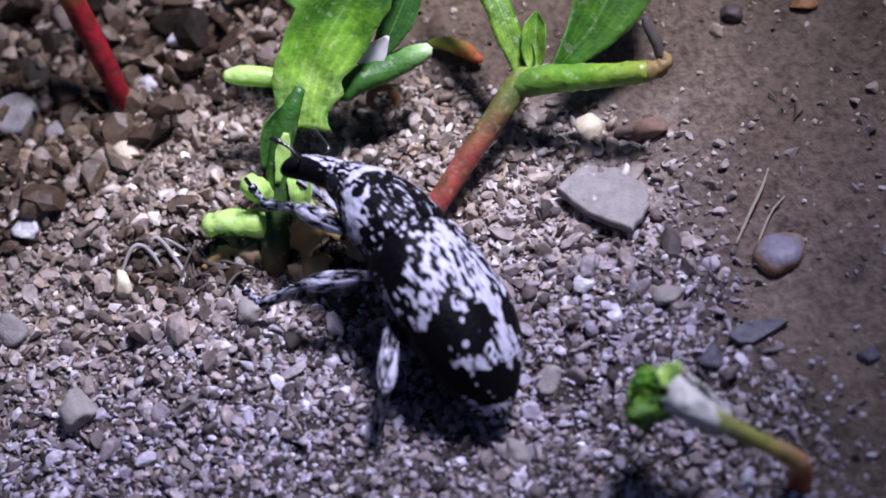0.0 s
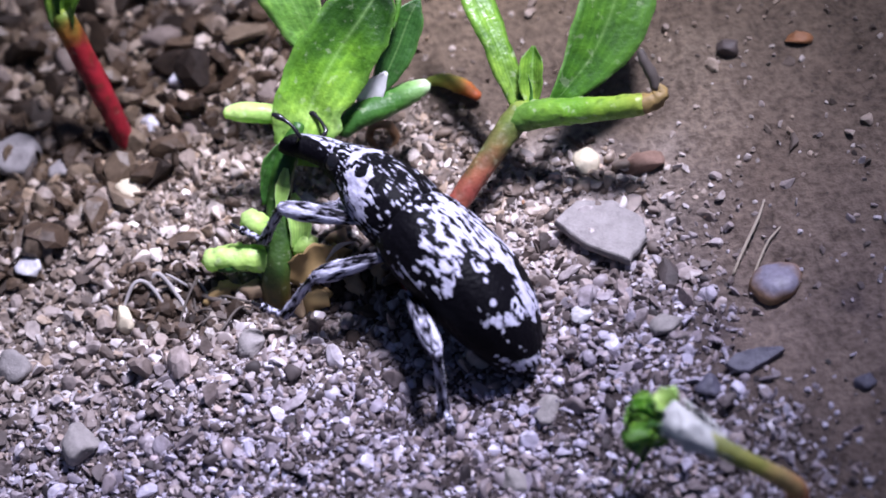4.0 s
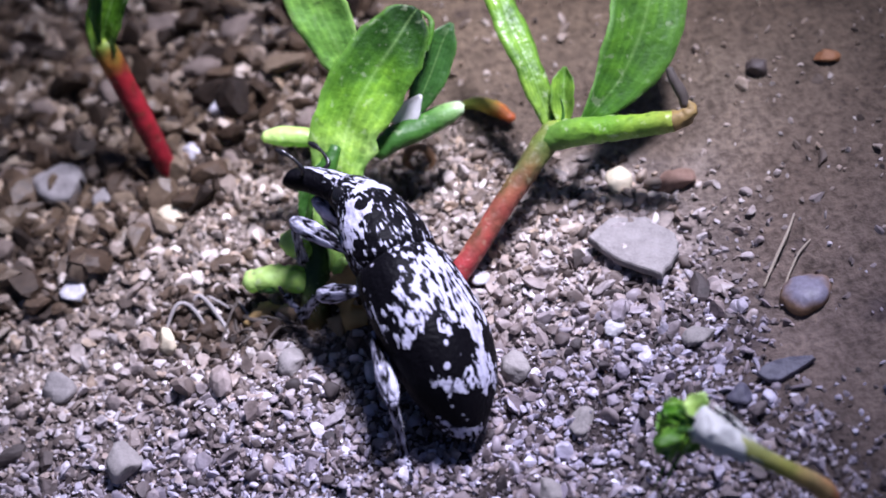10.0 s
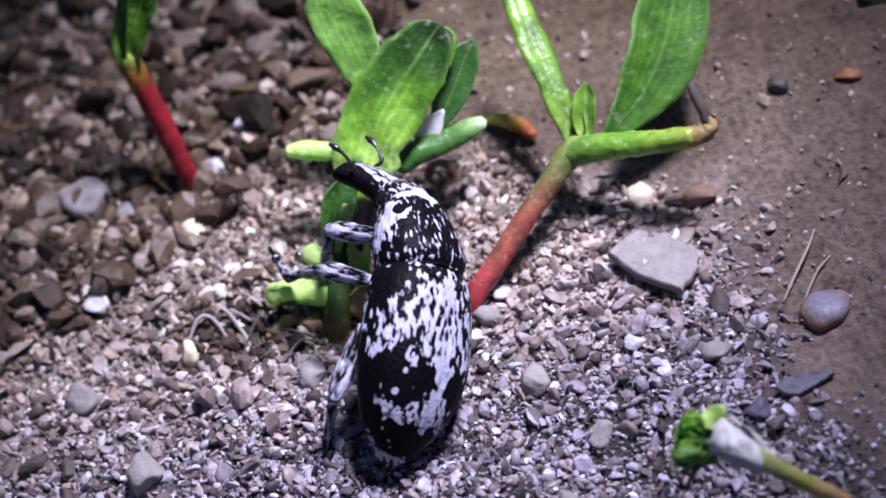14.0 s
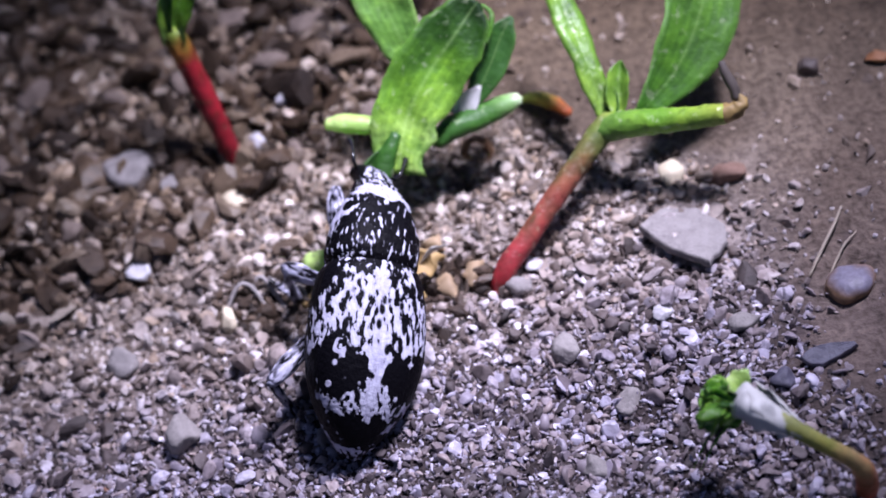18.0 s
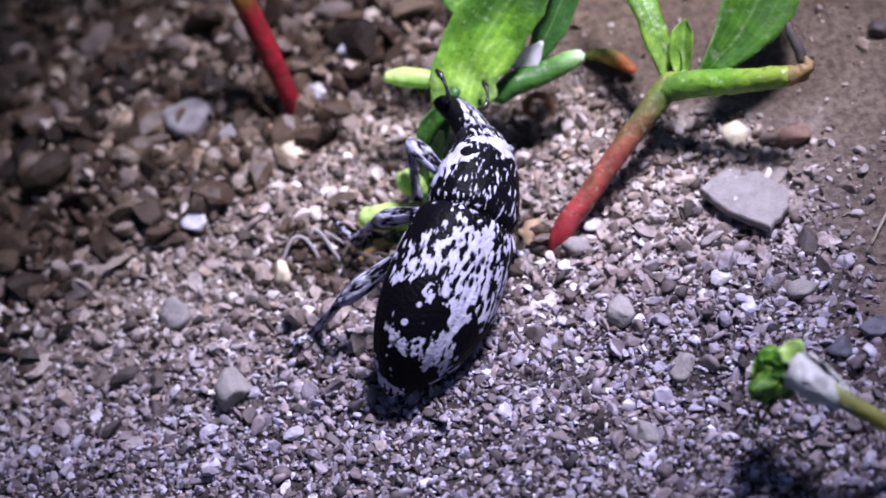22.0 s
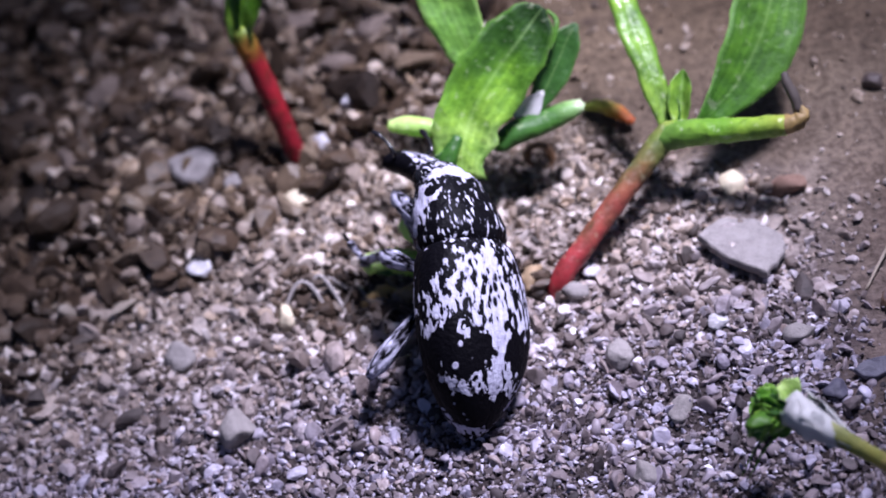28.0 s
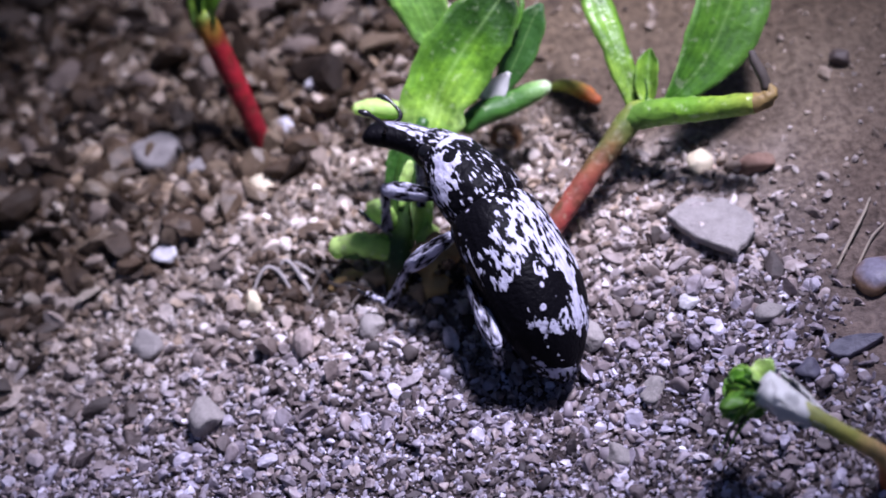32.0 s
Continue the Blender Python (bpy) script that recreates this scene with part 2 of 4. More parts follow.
def beetle_mat(name, base, marks=(), size=3600, pits=False, axis=1, mid=-0.05, streak=0.5, edge=0.12, stray=1.0):
    """Black shell under white scales. base: share of the skin under scales; marks: (degrees round from the back, mm along, their half widths, more or less scales)."""
    m = Nodes(name)
    co = m.co()
    xyz = m.add("SeparateXYZ", Vector=co)
    mm = [m.math("MULTIPLY", xyz.outputs[k], 1000.0) for k in range(3)]
    coarse = m.math("SUBTRACT", m.noise(co, 1100, 3), 0.5)
    coarse2 = m.math("SUBTRACT", m.noise(m.add("Mapping", Vector=co, Location=(0.4, 0.1, 0.7)).outputs[0], 1500, 3), 0.5)
    stretch = (1.15, streak, 1.15) if axis == 1 else (1.15, 1.15, streak)
    n = m.math("DIVIDE", m.math("SUBTRACT", m.noise(m.add("Mapping", Vector=co, Scale=stretch).outputs[0], size, 2.0, 0.5), 0.27), 0.46, True)
    share = m.math("ADD", base, m.math("MULTIPLY", coarse, 0.8 * stray))
    if marks:
        turn = m.math("MULTIPLY", m.math("ARCTAN2", m.math("ABSOLUTE", mm[0]), m.math("SUBTRACT", mm[2], mid)), 57.3)
        turn = m.math("ADD", turn, m.math("MULTIPLY", coarse2, 42.0 * stray))
        y = m.math("ADD", mm[axis], m.math("MULTIPLY", coarse, 1.9 * stray))
        for a, yy, ra, ry, w in marks:
            u = m.math("DIVIDE", m.math("SUBTRACT", turn, a), ra)
            v = m.math("DIVIDE", m.math("SUBTRACT", y, yy), ry)
            d = m.math("SQRT", m.math("ADD", m.math("MULTIPLY", u, u), m.math("MULTIPLY", v, v)))
            share = m.math("ADD", share, m.math("MULTIPLY", m.ramp(m.math("MULTIPLY", d, 0.5), [(0.36, 1.0), (0.58, 0.0)]), w))
    white = m.ramp(m.math("SUBTRACT", share, n), [(0.0, 0.0), (edge, 1.0)])
    if pits:
        dots = m.add("TexVoronoi", Vector=m.add("Mapping", Vector=co, Scale=(1.0, 0.55, 0.6)).outputs[0], Scale=2100.0)
        white = m.math("MULTIPLY", white, m.ramp(dots.outputs["Distance"], [(0.2, 0.0), (0.32, 1.0)]))
        spots = m.add("TexVoronoi", Vector=m.add("Mapping", Vector=co, Scale=(1.0, 0.8, 0.7), Location=(0.3, 0.2, 0)).outputs[0], Scale=1400.0)
        white = m.math("MAXIMUM", white, m.ramp(spots.outputs["Distance"], [(0.14, 1.0), (0.19, 0.0)]))
    col = m.mix(white, (0.003, 0.0027, 0.004), m.mix(n, (0.54, 0.53, 0.64), (0.3, 0.28, 0.38)))
    m.base(col, m.ramp(white, [(0.0, 0.5), (1.0, 0.75)]), 0.06)
    m.bump(m.math("ADD", m.math("MULTIPLY", white, 0.7), m.noise(co, 5200, 2)), 0.7, 0.00008)
    return m.mat


def plain_mat(name, colour, rough=0.5, scale=1500, vary=0.35):
    m = Nodes(name)
    n = m.noise(m.co(), scale, 4)
    m.base(m.mix(n, tuple(c * (1 - vary) for c in colour), tuple(min(1, c * (1 + vary)) for c in colour)), rough)
    m.bump(n, 0.4, 0.00008)
    return m.mat


SAND = sand_mat()
GRAVEL, GRAIN = grain_mat("gravel", PALE, "island"), grain_mat("grain", PALE, "object")
CLODS = grain_mat("soil_clods", BROWN, "island", 0.25)
# darkening towards the tip paints shade on the leaf's upper part curling away
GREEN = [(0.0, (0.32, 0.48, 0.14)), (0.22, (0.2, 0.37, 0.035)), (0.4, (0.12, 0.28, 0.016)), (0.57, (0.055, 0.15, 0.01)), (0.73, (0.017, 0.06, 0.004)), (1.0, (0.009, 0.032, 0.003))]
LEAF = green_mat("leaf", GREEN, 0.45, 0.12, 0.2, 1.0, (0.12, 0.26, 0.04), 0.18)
LEAF_DARK = green_mat("leaf_dark", [(0.0, (0.05, 0.14, 0.025)), (1.0, (0.032, 0.10, 0.016))], 0.3, 0.2, 0.08, 0.5, (0.12, 0.26, 0.05))
LEAF_MID = green_mat("leaf_mid", [(0.0, (0.055, 0.165, 0.012)), (0.4, (0.07, 0.19, 0.014)), (1.0, (0.1, 0.24, 0.022))], 0.42, 0.2, 0.2, 0.8, (0.2, 0.4, 0.08))
LEAF_LIGHT = green_mat("leaf_light", [(0.0, (0.2, 0.34, 0.04)), (0.5, (0.19, 0.36, 0.035)), (1.0, (0.12, 0.27, 0.025))], 0.3, 0.2, 0.35, 1.0, (0.03, 0.10, 0.01))
LEAF_YELLOW = green_mat("leaf_yellow", [(0.0, (0.30, 0.50, 0.10)), (0.5, (0.42, 0.62, 0.15)), (1.0, (0.5, 0.66, 0.22))], 0.4, 0.25, 0.4, 0.5, (0.5, 0.66, 0.3))
LEAF_PALE = green_mat("leaf_pale", [(0.0, (0.17, 0.38, 0.05)), (1.0, (0.24, 0.46, 0.08))], 0.5, 0.35, 0.1)
ROLLED = green_mat("leaf_rolled", [(0.0, (0.035, 0.11, 0.015)), (0.55, (0.055, 0.16, 0.02)), (0.8, (0.2, 0.36, 0.11)), (1.0, (0.48, 0.6, 0.36))], 0.35, 0.1, 0.2, 0.5)
BUD = green_mat("bud_green", [(0.0, (0.22, 0.44, 0.03)), (0.6, (0.12, 0.34, 0.02)), (1.0, (0.05, 0.16, 0.015))], 0.35, 0.25, 0.25, 0.9, (0.3, 0.5, 0.06))
STALK = green_mat("stalk", [(0.0, (0.10, 0.06, 0.02)), (0.25, (0.035, 0.07, 0.012)), (1.0, (0.03, 0.10, 0.012))], 0.35, 0.1, 0.15)
RED_STEM = green_mat("red_stem", [(0.0, (0.29, 0.02, 0.026)), (0.28, (0.30, 0.04, 0.042)), (0.48, (0.22, 0.08, 0.045)), (0.66, (0.12, 0.12, 0.035)), (1.0, (0.2, 0.34, 0.04))], 0.35, 0.1, 0.15)
RED_UP = green_mat("red_shoot", [(0.0, (0.27, 0.012, 0.024)), (0.6, (0.22, 0.014, 0.018)), (0.76, (0.34, 0.13, 0.02)), (1.0, (0.24, 0.32, 0.04))], 0.35, 0.1, 0.1)
SPROUT = green_mat("sprout_stem", [(0.0, (0.34, 0.36, 0.16)), (0.3, (0.27, 0.28, 0.06)), (0.5, (0.42, 0.30, 0.13)), (0.7, (0.42, 0.15, 0.06)), (1.0, (0.36, 0.05, 0.025))], 0.4, 0.15, 0.1)
ARM = green_mat("green_shoot", [(0.0, (0.10, 0.20, 0.03)), (0.5, (0.15, 0.33, 0.02)), (1.0, (0.24, 0.32, 0.04))], 0.35, 0.12, 0.3)
ORANGE = green_mat("orange_tip", [(0.0, (0.3, 0.4, 0.05)), (0.5, (0.44, 0.36, 0.05)), (0.75, (0.5, 0.15, 0.02)), (1.0, (0.32, 0.08, 0.02))], 0.5, 0.1, 0.05)
MEMBRANE = plain_mat("white_membrane", (0.6, 0.585, 0.56), 0.5, 900, 0.3)
DRY = plain_mat("dry_husk", (0.36, 0.24, 0.09), 0.7, 1200, 0.5)
DRY_TIP = plain_mat("shrivelled_tip", (0.24, 0.16, 0.05), 0.6, 2200, 0.8)
DRY_BROWN = plain_mat("dry_brown", (0.17, 0.09, 0.04), 0.7, 1300, 0.5)
DRY_DARK = plain_mat("dry_tip", (0.07, 0.055, 0.045), 0.7)
STRAW = plain_mat("straw", (0.36, 0.3, 0.23), 0.6)
ROOT = plain_mat("dry_root", (0.30, 0.27, 0.26), 0.7)
ELYTRA = beetle_mat("wing_case_scales", 0.63, ((50, -4.75, 36, 0.95, -1.0), (78, -0.8, 32, 0.9, -0.6), (15, -0.15, 45, 0.4, -0.3), (95, -2.2, 20, 1.0, -0.4), (2, -4.0, 9, 5.0, 0.3), (108, -5.2, 20, 2.3, -1.2),
                                              (42, -7.0, 50, 0.62, -0.9), (0, -7.9, 130, 0.75, -1.1), (113, -2.4, 6, 2.6, 0.9), (47, -4.1, 7, 0.24, 2.0)), 4300, True, streak=0.46)
PRONOTUM = beetle_mat("pronotum_scales", 0.31, ((74, 2.05, 24, 0.6, 0.95), (64, 2.2, 13, 0.32, -2.4), (0, 2.98, 75, 0.24, 0.8), (100, 1.4, 22, 0.8, 0.4)), 5600, mid=0.0, streak=0.3, stray=0.6)
HEADM = beetle_mat("head_scales", 0.46, ((0, -0.05, 80, 0.32, 0.5), (108, 0.8, 40, 0.6, -0.9), (115, 2.4, 45, 1.6, -0.8)), 7000, mid=-0.2, streak=0.4, stray=0.4)
SNOUT = beetle_mat("snout_scales", 0.36, ((0, 2.0, 9, 1.3, 0.45), (38, 1.9, 9, 1.2, 0.5), (110, 2.4, 50, 1.6, -0.9), (0, 3.4, 60, 0.4, -0.8)), 8000, mid=-0.3, streak=0.25, stray=0.25)
LEGM = beetle_mat("leg_scales", 0.74, (), 4200, axis=2, streak=0.3, edge=0.45)
BELLY = beetle_mat("belly_scales", 0.16, (), 3000)
HAIR = plain_mat("white_hair", (0.5, 0.48, 0.52), 0.7)
SHELL = plain_mat("black_shell", (0.012, 0.011, 0.013), 0.22)


# ---------------------------------------------------------------- building helpers (all lengths in mm)
def mesh_of(name, verts, faces, mat, attrs=(), smooth=True):
    me = bpy.data.meshes.new(name)
    me.from_pydata([tuple(c * MM for c in v) for v in verts], [], faces)
    for key, values in attrs:
        me.attributes.new(key, "FLOAT", "POINT").data.foreach_set("value", values)
    me.materials.append(mat)
    me.polygons.foreach_set("use_smooth", [smooth] * len(me.polygons))
    me.update()
    return me


def part(name, me, parent, label=""):
    ob = new(name, me)
    ob.parent = parent
    if label:
        tagged(ob, label)
    return ob


def thing(name, label, category, group="", at=(0, 0, 0)):
    ob = new(name)
    ob.empty_display_size = 0.002
    ob.location = [c * MM for c in at]
    return tagged(ob, label, category, group)


def spline(points, n):
    """n points evenly along a smooth curve through the given ones (vectors of any length)."""
    p = np.array(points, float)
    p = np.vstack([2 * p[0] - p[1], p, 2 * p[-1] - p[-2]])
    out = []
    for s in np.linspace(0, len(p) - 3 - 1e-9, n):
        i = int(s)
        t = s - i
        a, b, c, d = p[i:i + 4]
        out.append(0.5 * (2 * b + (c - a) * t + (2 * a - 5 * b + 4 * c - d) * t * t + (3 * b - a - 3 * c + d) * t ** 3))
    return np.array(out)


def unit(v):
    return v / max(np.linalg.norm(v), 1e-9)


def tube(name, points, radii, mat, n=20, sides=12, rough=0.04, seed=0, flat=1.0, at=(0, 0, 0)):
    """A stem: round section swept along a curve, with closed, rounded ends and slightly uneven sides."""
    rng = np.random.default_rng(seed)
    c = spline(np.array(points, float) - np.array(at, float), n)
    r = spline([(v,) for v in radii], n)[:, 0]
    tang = np.gradient(c, axis=0)
    ref = np.array([0, 0, 1.0]) if abs(unit(c[-1] - c[0])[2]) < 0.8 else np.array([0, 1.0, 0])
    verts, along = [], []
    for i in range(n):
        t = unit(tang[i])
        u = unit(np.cross(ref, t))
        v = np.cross(t, u)
        for k in range(sides):
            a = 2 * math.pi * k / sides
            q = r[i] * (1 + rng.uniform(-rough, rough))
            verts.append(c[i] + u * q * math.cos(a) + v * q * flat * math.sin(a))
            along.append(i / (n - 1))
    faces = [(i * sides + k, i * sides + (k + 1) % sides, (i + 1) * sides + (k + 1) % sides, (i + 1) * sides + k)
             for i in range(n - 1) for k in range(sides)]
    for end, i, s in ((0, 0, -1), (1, n - 1, 1)):
        verts.append(c[i] + unit(tang[i]) * s * r[i] * 0.5)
        along.append(float(end))
        m = len(verts) - 1
        faces += [(i * sides + k, m, i * sides + (k + 1) % sides)[::-s] for k in range(sides)]
    return mesh_of(name, verts, faces, mat, [("along", along), ("across", [0.5] * len(along))])


def blade(name, spine, widths, side, mat, cup=0.25, thick=0.16, n=26, wave=0.05, seed=0, fold=0.0, at=(0, 0, 0), bites=()):
    """A leaf: spine, half widths along it, the direction across it; cupped, folded at the rib, wavy at the rim, with real thickness."""
    rng = np.random.default_rng(seed)
    c = spline(np.array(spine, float) - np.array(at, float), n)
    w = np.maximum(spline([(v,) for v in widths], n)[:, 0], 0.02)
    tang = np.gradient(c, axis=0)
    m = 11
    ph = rng.uniform(0, 6.28, 6)
    top, bot, along, across = [], [], [], []
    for i in range(n):
        t = unit(tang[i])
        s = unit(np.array(side, float) - t * np.dot(side, t))
        nrm = np.cross(s, t)
        for k in range(m):
            u = 2 * k / (m - 1) - 1
            rim = 1 + wave * (math.sin(i * 0.9 + ph[0]) + 0.6 * math.sin(i * 2.1 + ph[1])) * abs(u)
            for lo, hi, sgn, deep in bites:
                if lo <= i / (n - 1) <= hi and u * sgn > 0:
                    rim *= 1 - deep * math.sin((i / (n - 1) - lo) / (hi - lo) * math.pi)
            lift = cup * w[i] * (u * u) + fold * w[i] * abs(u) + 0.05 * w[i] * math.sin(i * 0.7 + 3 * u + ph[2])
            p = c[i] + s * u * w[i] * rim + nrm * lift
            h = thick * (0.25 + 0.75 * (1 - u ** 4)) * (0.4 + 0.6 * min(1, w[i] / 0.5))
            top.append(p + nrm * h / 2)
            bot.append(p - nrm * h / 2)
            along.append(i / (n - 1))
            across.append(abs(u))
    o = n * m
    faces = []
    for i in range(n - 1):
        for k in range(m - 1):
            a, b, cc, d = i * m + k, i * m + k + 1, (i + 1) * m + k + 1, (i + 1) * m + k
            faces += [(a, b, cc, d), (o + d, o + cc, o + b, o + a)]
        a, d = i * m, (i + 1) * m
        faces.append((a, d, o + d, o + a))
        a, d = i * m + m - 1, (i + 1) * m + m - 1
        faces.append((d, a, o + a, o + d))
    for k in range(m - 1):
        faces.append((k + 1, k, o + k, o + k + 1))
        e = (n - 1) * m + k
        faces.append((e, e + 1, o + e + 1, o + e))
    return mesh_of(name, top + bot, faces, mat, [("along", along * 2), ("across", across * 2)])


def slope(x, y):
    return 0.085 * x + 0.094 * y - 0.05


def ground_z(x, y):
    """Height of the soil in mm: a gentle slope, lumps, a hollow at the seedling's foot, smooth sand to one side."""
    far = max(0.0, max(abs(x), abs(y)) - 40)
    k = math.exp(-far / 15)
    z = slope(x, y) * k
    sand = sandy(x, y)
    z += (0.55 * noise.noise(Vector((x / 7, y / 7, 0.3))) + (0.28 - 0.16 * sand) * noise.noise(Vector((x / 2.1, y / 2.1, 1.7)))
          + (0.14 - 0.07 * sand) * noise.noise(Vector((x / 0.8, y / 0.8, 4.1)))) * (0.35 + 0.65 * k)
    z -= 0.7 * math.exp(-((x + 5.6) ** 2 + (y + 4.2) ** 2) / 5)
    z -= 0.9 * math.exp(-((x + 9.3) / 1.9) ** 2 - ((y + 3.5) / 1.2) ** 2)
    z -= 1.1 * math.exp(-((x + 0.6) ** 2 + (y - 1.8) ** 2) / 2.6)
    return z


def smooth(a, b, v):
    t = min(1.0, max(0.0, (v - a) / (b - a)))
    return t * t * (3 - 2 * t)


def sandy(x, y):
    """1 where the ground is bare sand, 0 where it is gravel."""
    wob = 1.6 * noise.noise(Vector((x / 4, y / 4, 9.0)))
    edge = max(-0.5, 11.8 - 1.6 * max(0, y + 3)) + 2.5 * smooth(-12, -18, y)
    return smooth(edge - 4.0, edge + 2.2, x + wob)


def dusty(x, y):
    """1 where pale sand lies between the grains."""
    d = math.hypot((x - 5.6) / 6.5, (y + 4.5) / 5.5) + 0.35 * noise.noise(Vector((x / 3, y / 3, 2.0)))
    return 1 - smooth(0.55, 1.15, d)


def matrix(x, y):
    """How far tan sand fills the gaps between the grains, over the painted gap shade: least in the fine grit to the
    front, among the clods and in the hollow.
    """
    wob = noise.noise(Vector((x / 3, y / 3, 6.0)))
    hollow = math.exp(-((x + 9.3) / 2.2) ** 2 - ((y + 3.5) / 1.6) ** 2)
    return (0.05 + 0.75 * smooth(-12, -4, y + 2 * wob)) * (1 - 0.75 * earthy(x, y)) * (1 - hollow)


def earthy(x, y):
    """1 among the dark coarse clods at the back, 0 in the pale fine gravel."""
    return smooth(1.0, 7.0, y - 0.45 * (x + 9) + 1.2 * noise.noise(Vector((x / 5, y / 5, 5.0)))) * (1 - smooth(-3, 2, x))


# ---------------------------------------------------------------- ground
def build_ground():
    inner = np.arange(-34, 34.01, 0.4)
    outer = 34 + 0.6 * np.cumsum(1.45 ** np.arange(1, 28))
    axis = np.concatenate([-outer[::-1], inner, outer])
    n = len(axis)
    verts = [(x, y, ground_z(x, y)) for y in axis for x in axis]
    faces = [(j * n + i, j * n + i + 1, (j + 1) * n + i + 1, (j + 1) * n + i) for j in range(n - 1) for i in range(n - 1)]
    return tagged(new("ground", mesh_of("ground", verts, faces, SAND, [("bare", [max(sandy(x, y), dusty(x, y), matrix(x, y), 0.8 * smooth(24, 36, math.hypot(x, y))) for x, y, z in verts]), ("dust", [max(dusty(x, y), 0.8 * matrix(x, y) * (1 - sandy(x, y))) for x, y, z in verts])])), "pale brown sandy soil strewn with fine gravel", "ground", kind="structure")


ground = build_ground()

def ico(level):
    bm = bmesh.new()
    bmesh.ops.create_icosphere(bm, subdivisions=level, radius=1)
    v, f = np.array([v.co for v in bm.verts]), np.array([[v.index for v in f.verts] for f in bm.faces])
    bm.free()
    return v, f


ROUGH, FINE = ico(1), ico(2)


def stone_shape(rng, sphere, flat=0.72):
    """One worn pebble of radius about one: a ball cut by a few random planes, drawn out and turned."""
    v = sphere[0].copy()
    for d in rng.normal(size=(8, 3)):
        d /= np.linalg.norm(d)
        v -= np.outer(np.maximum(0, v @ d - rng.uniform(0.2, 0.72)) * 0.95, d)
    v = v * np.array([rng.uniform(0.95, 1.65), rng.uniform(0.8, 1.15), rng.uniform(flat - 0.25, flat + 0.2)]) * 1.42
    return v @ np.array(mat_of(rng.normal(size=4) * np.array([1, 0.4, 0.4, 1]))).T


def mat_of(q):
    return Quaternion(q).normalized().to_matrix()


def scatter(name, label, count, size, where, mat, seed, sphere=FINE, smooth_it=False):
    rng = np.random.default_rng(seed)
    verts, faces, k, m = [], [], 0, len(sphere[0])
    while k < count:
        x, y = rng.uniform(-34, 30), rng.uniform(-30, 29)
        if math.hypot((x + 2) / 31, y / 28) + 0.12 * noise.noise(Vector((x / 6, y / 6, 7.0))) > 1 or rng.random() > where(x, y):
            continue
        r = size(x, y, rng)
        verts.append(stone_shape(rng, sphere) * r + np.array([x, y, ground_z(x, y) + r * rng.uniform(-0.1, 0.75)]))
        faces.append(sphere[1] + m * k)
        k += 1
    v, f = np.concatenate(verts) * MM, np.concatenate(faces)
    me = bpy.data.meshes.new(name)
    me.vertices.add(len(v))
    me.vertices.foreach_set("co", v.ravel())
    me.loops.add(len(f) * 3)
    me.loops.foreach_set("vertex_index", f.ravel())
    me.polygons.add(len(f))
    me.polygons.foreach_set("loop_start", np.arange(0, len(f) * 3, 3))
    me.polygons.foreach_set("use_smooth", [smooth_it] * len(f))
    me.materials.append(mat)
    me.update(calc_edges=True)
    ob = new(name, me)
    ob.parent = ground
    return tagged(ob, label, kind="stuff")


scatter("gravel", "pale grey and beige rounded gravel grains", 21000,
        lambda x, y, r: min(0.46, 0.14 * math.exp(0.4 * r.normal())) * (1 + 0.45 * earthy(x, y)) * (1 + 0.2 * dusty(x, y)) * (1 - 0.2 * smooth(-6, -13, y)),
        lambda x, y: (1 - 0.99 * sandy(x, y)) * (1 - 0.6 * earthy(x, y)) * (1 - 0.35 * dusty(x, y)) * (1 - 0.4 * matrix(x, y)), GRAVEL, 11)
scatter("fine_gravel", "fine pale grit between the gravel grains", 26000,
        lambda x, y, r: 0.095 * math.exp(0.3 * r.normal()),
        lambda x, y: (1 - 0.95 * sandy(x, y)) * (1 - 0.7 * earthy(x, y)), GRAVEL, 12, ROUGH, False)
scatter("soil_clods", "brown coarse soil crumbs and rounded stones", 6500,
        lambda x, y, r: min(0.8, 0.28 * math.exp(0.45 * r.normal())),
        lambda x, y: earthy(x, y), CLODS, 13)

scatter("dark_crumbs", "dark damp soil crumbs in the hollow beside the seedling", 800,
        lambda x, y, r: min(0.5, 0.2 * math.exp(0.4 * r.normal())),
        lambda x, y: math.exp(-((x + 9.2) / 1.9) ** 2 - ((y + 3.5) / 1.3) ** 2) + 0.5 * math.exp(-((x + 2.4) / 1.6) ** 2 - ((y + 4.4) / 1.1) ** 2), CLODS, 14)

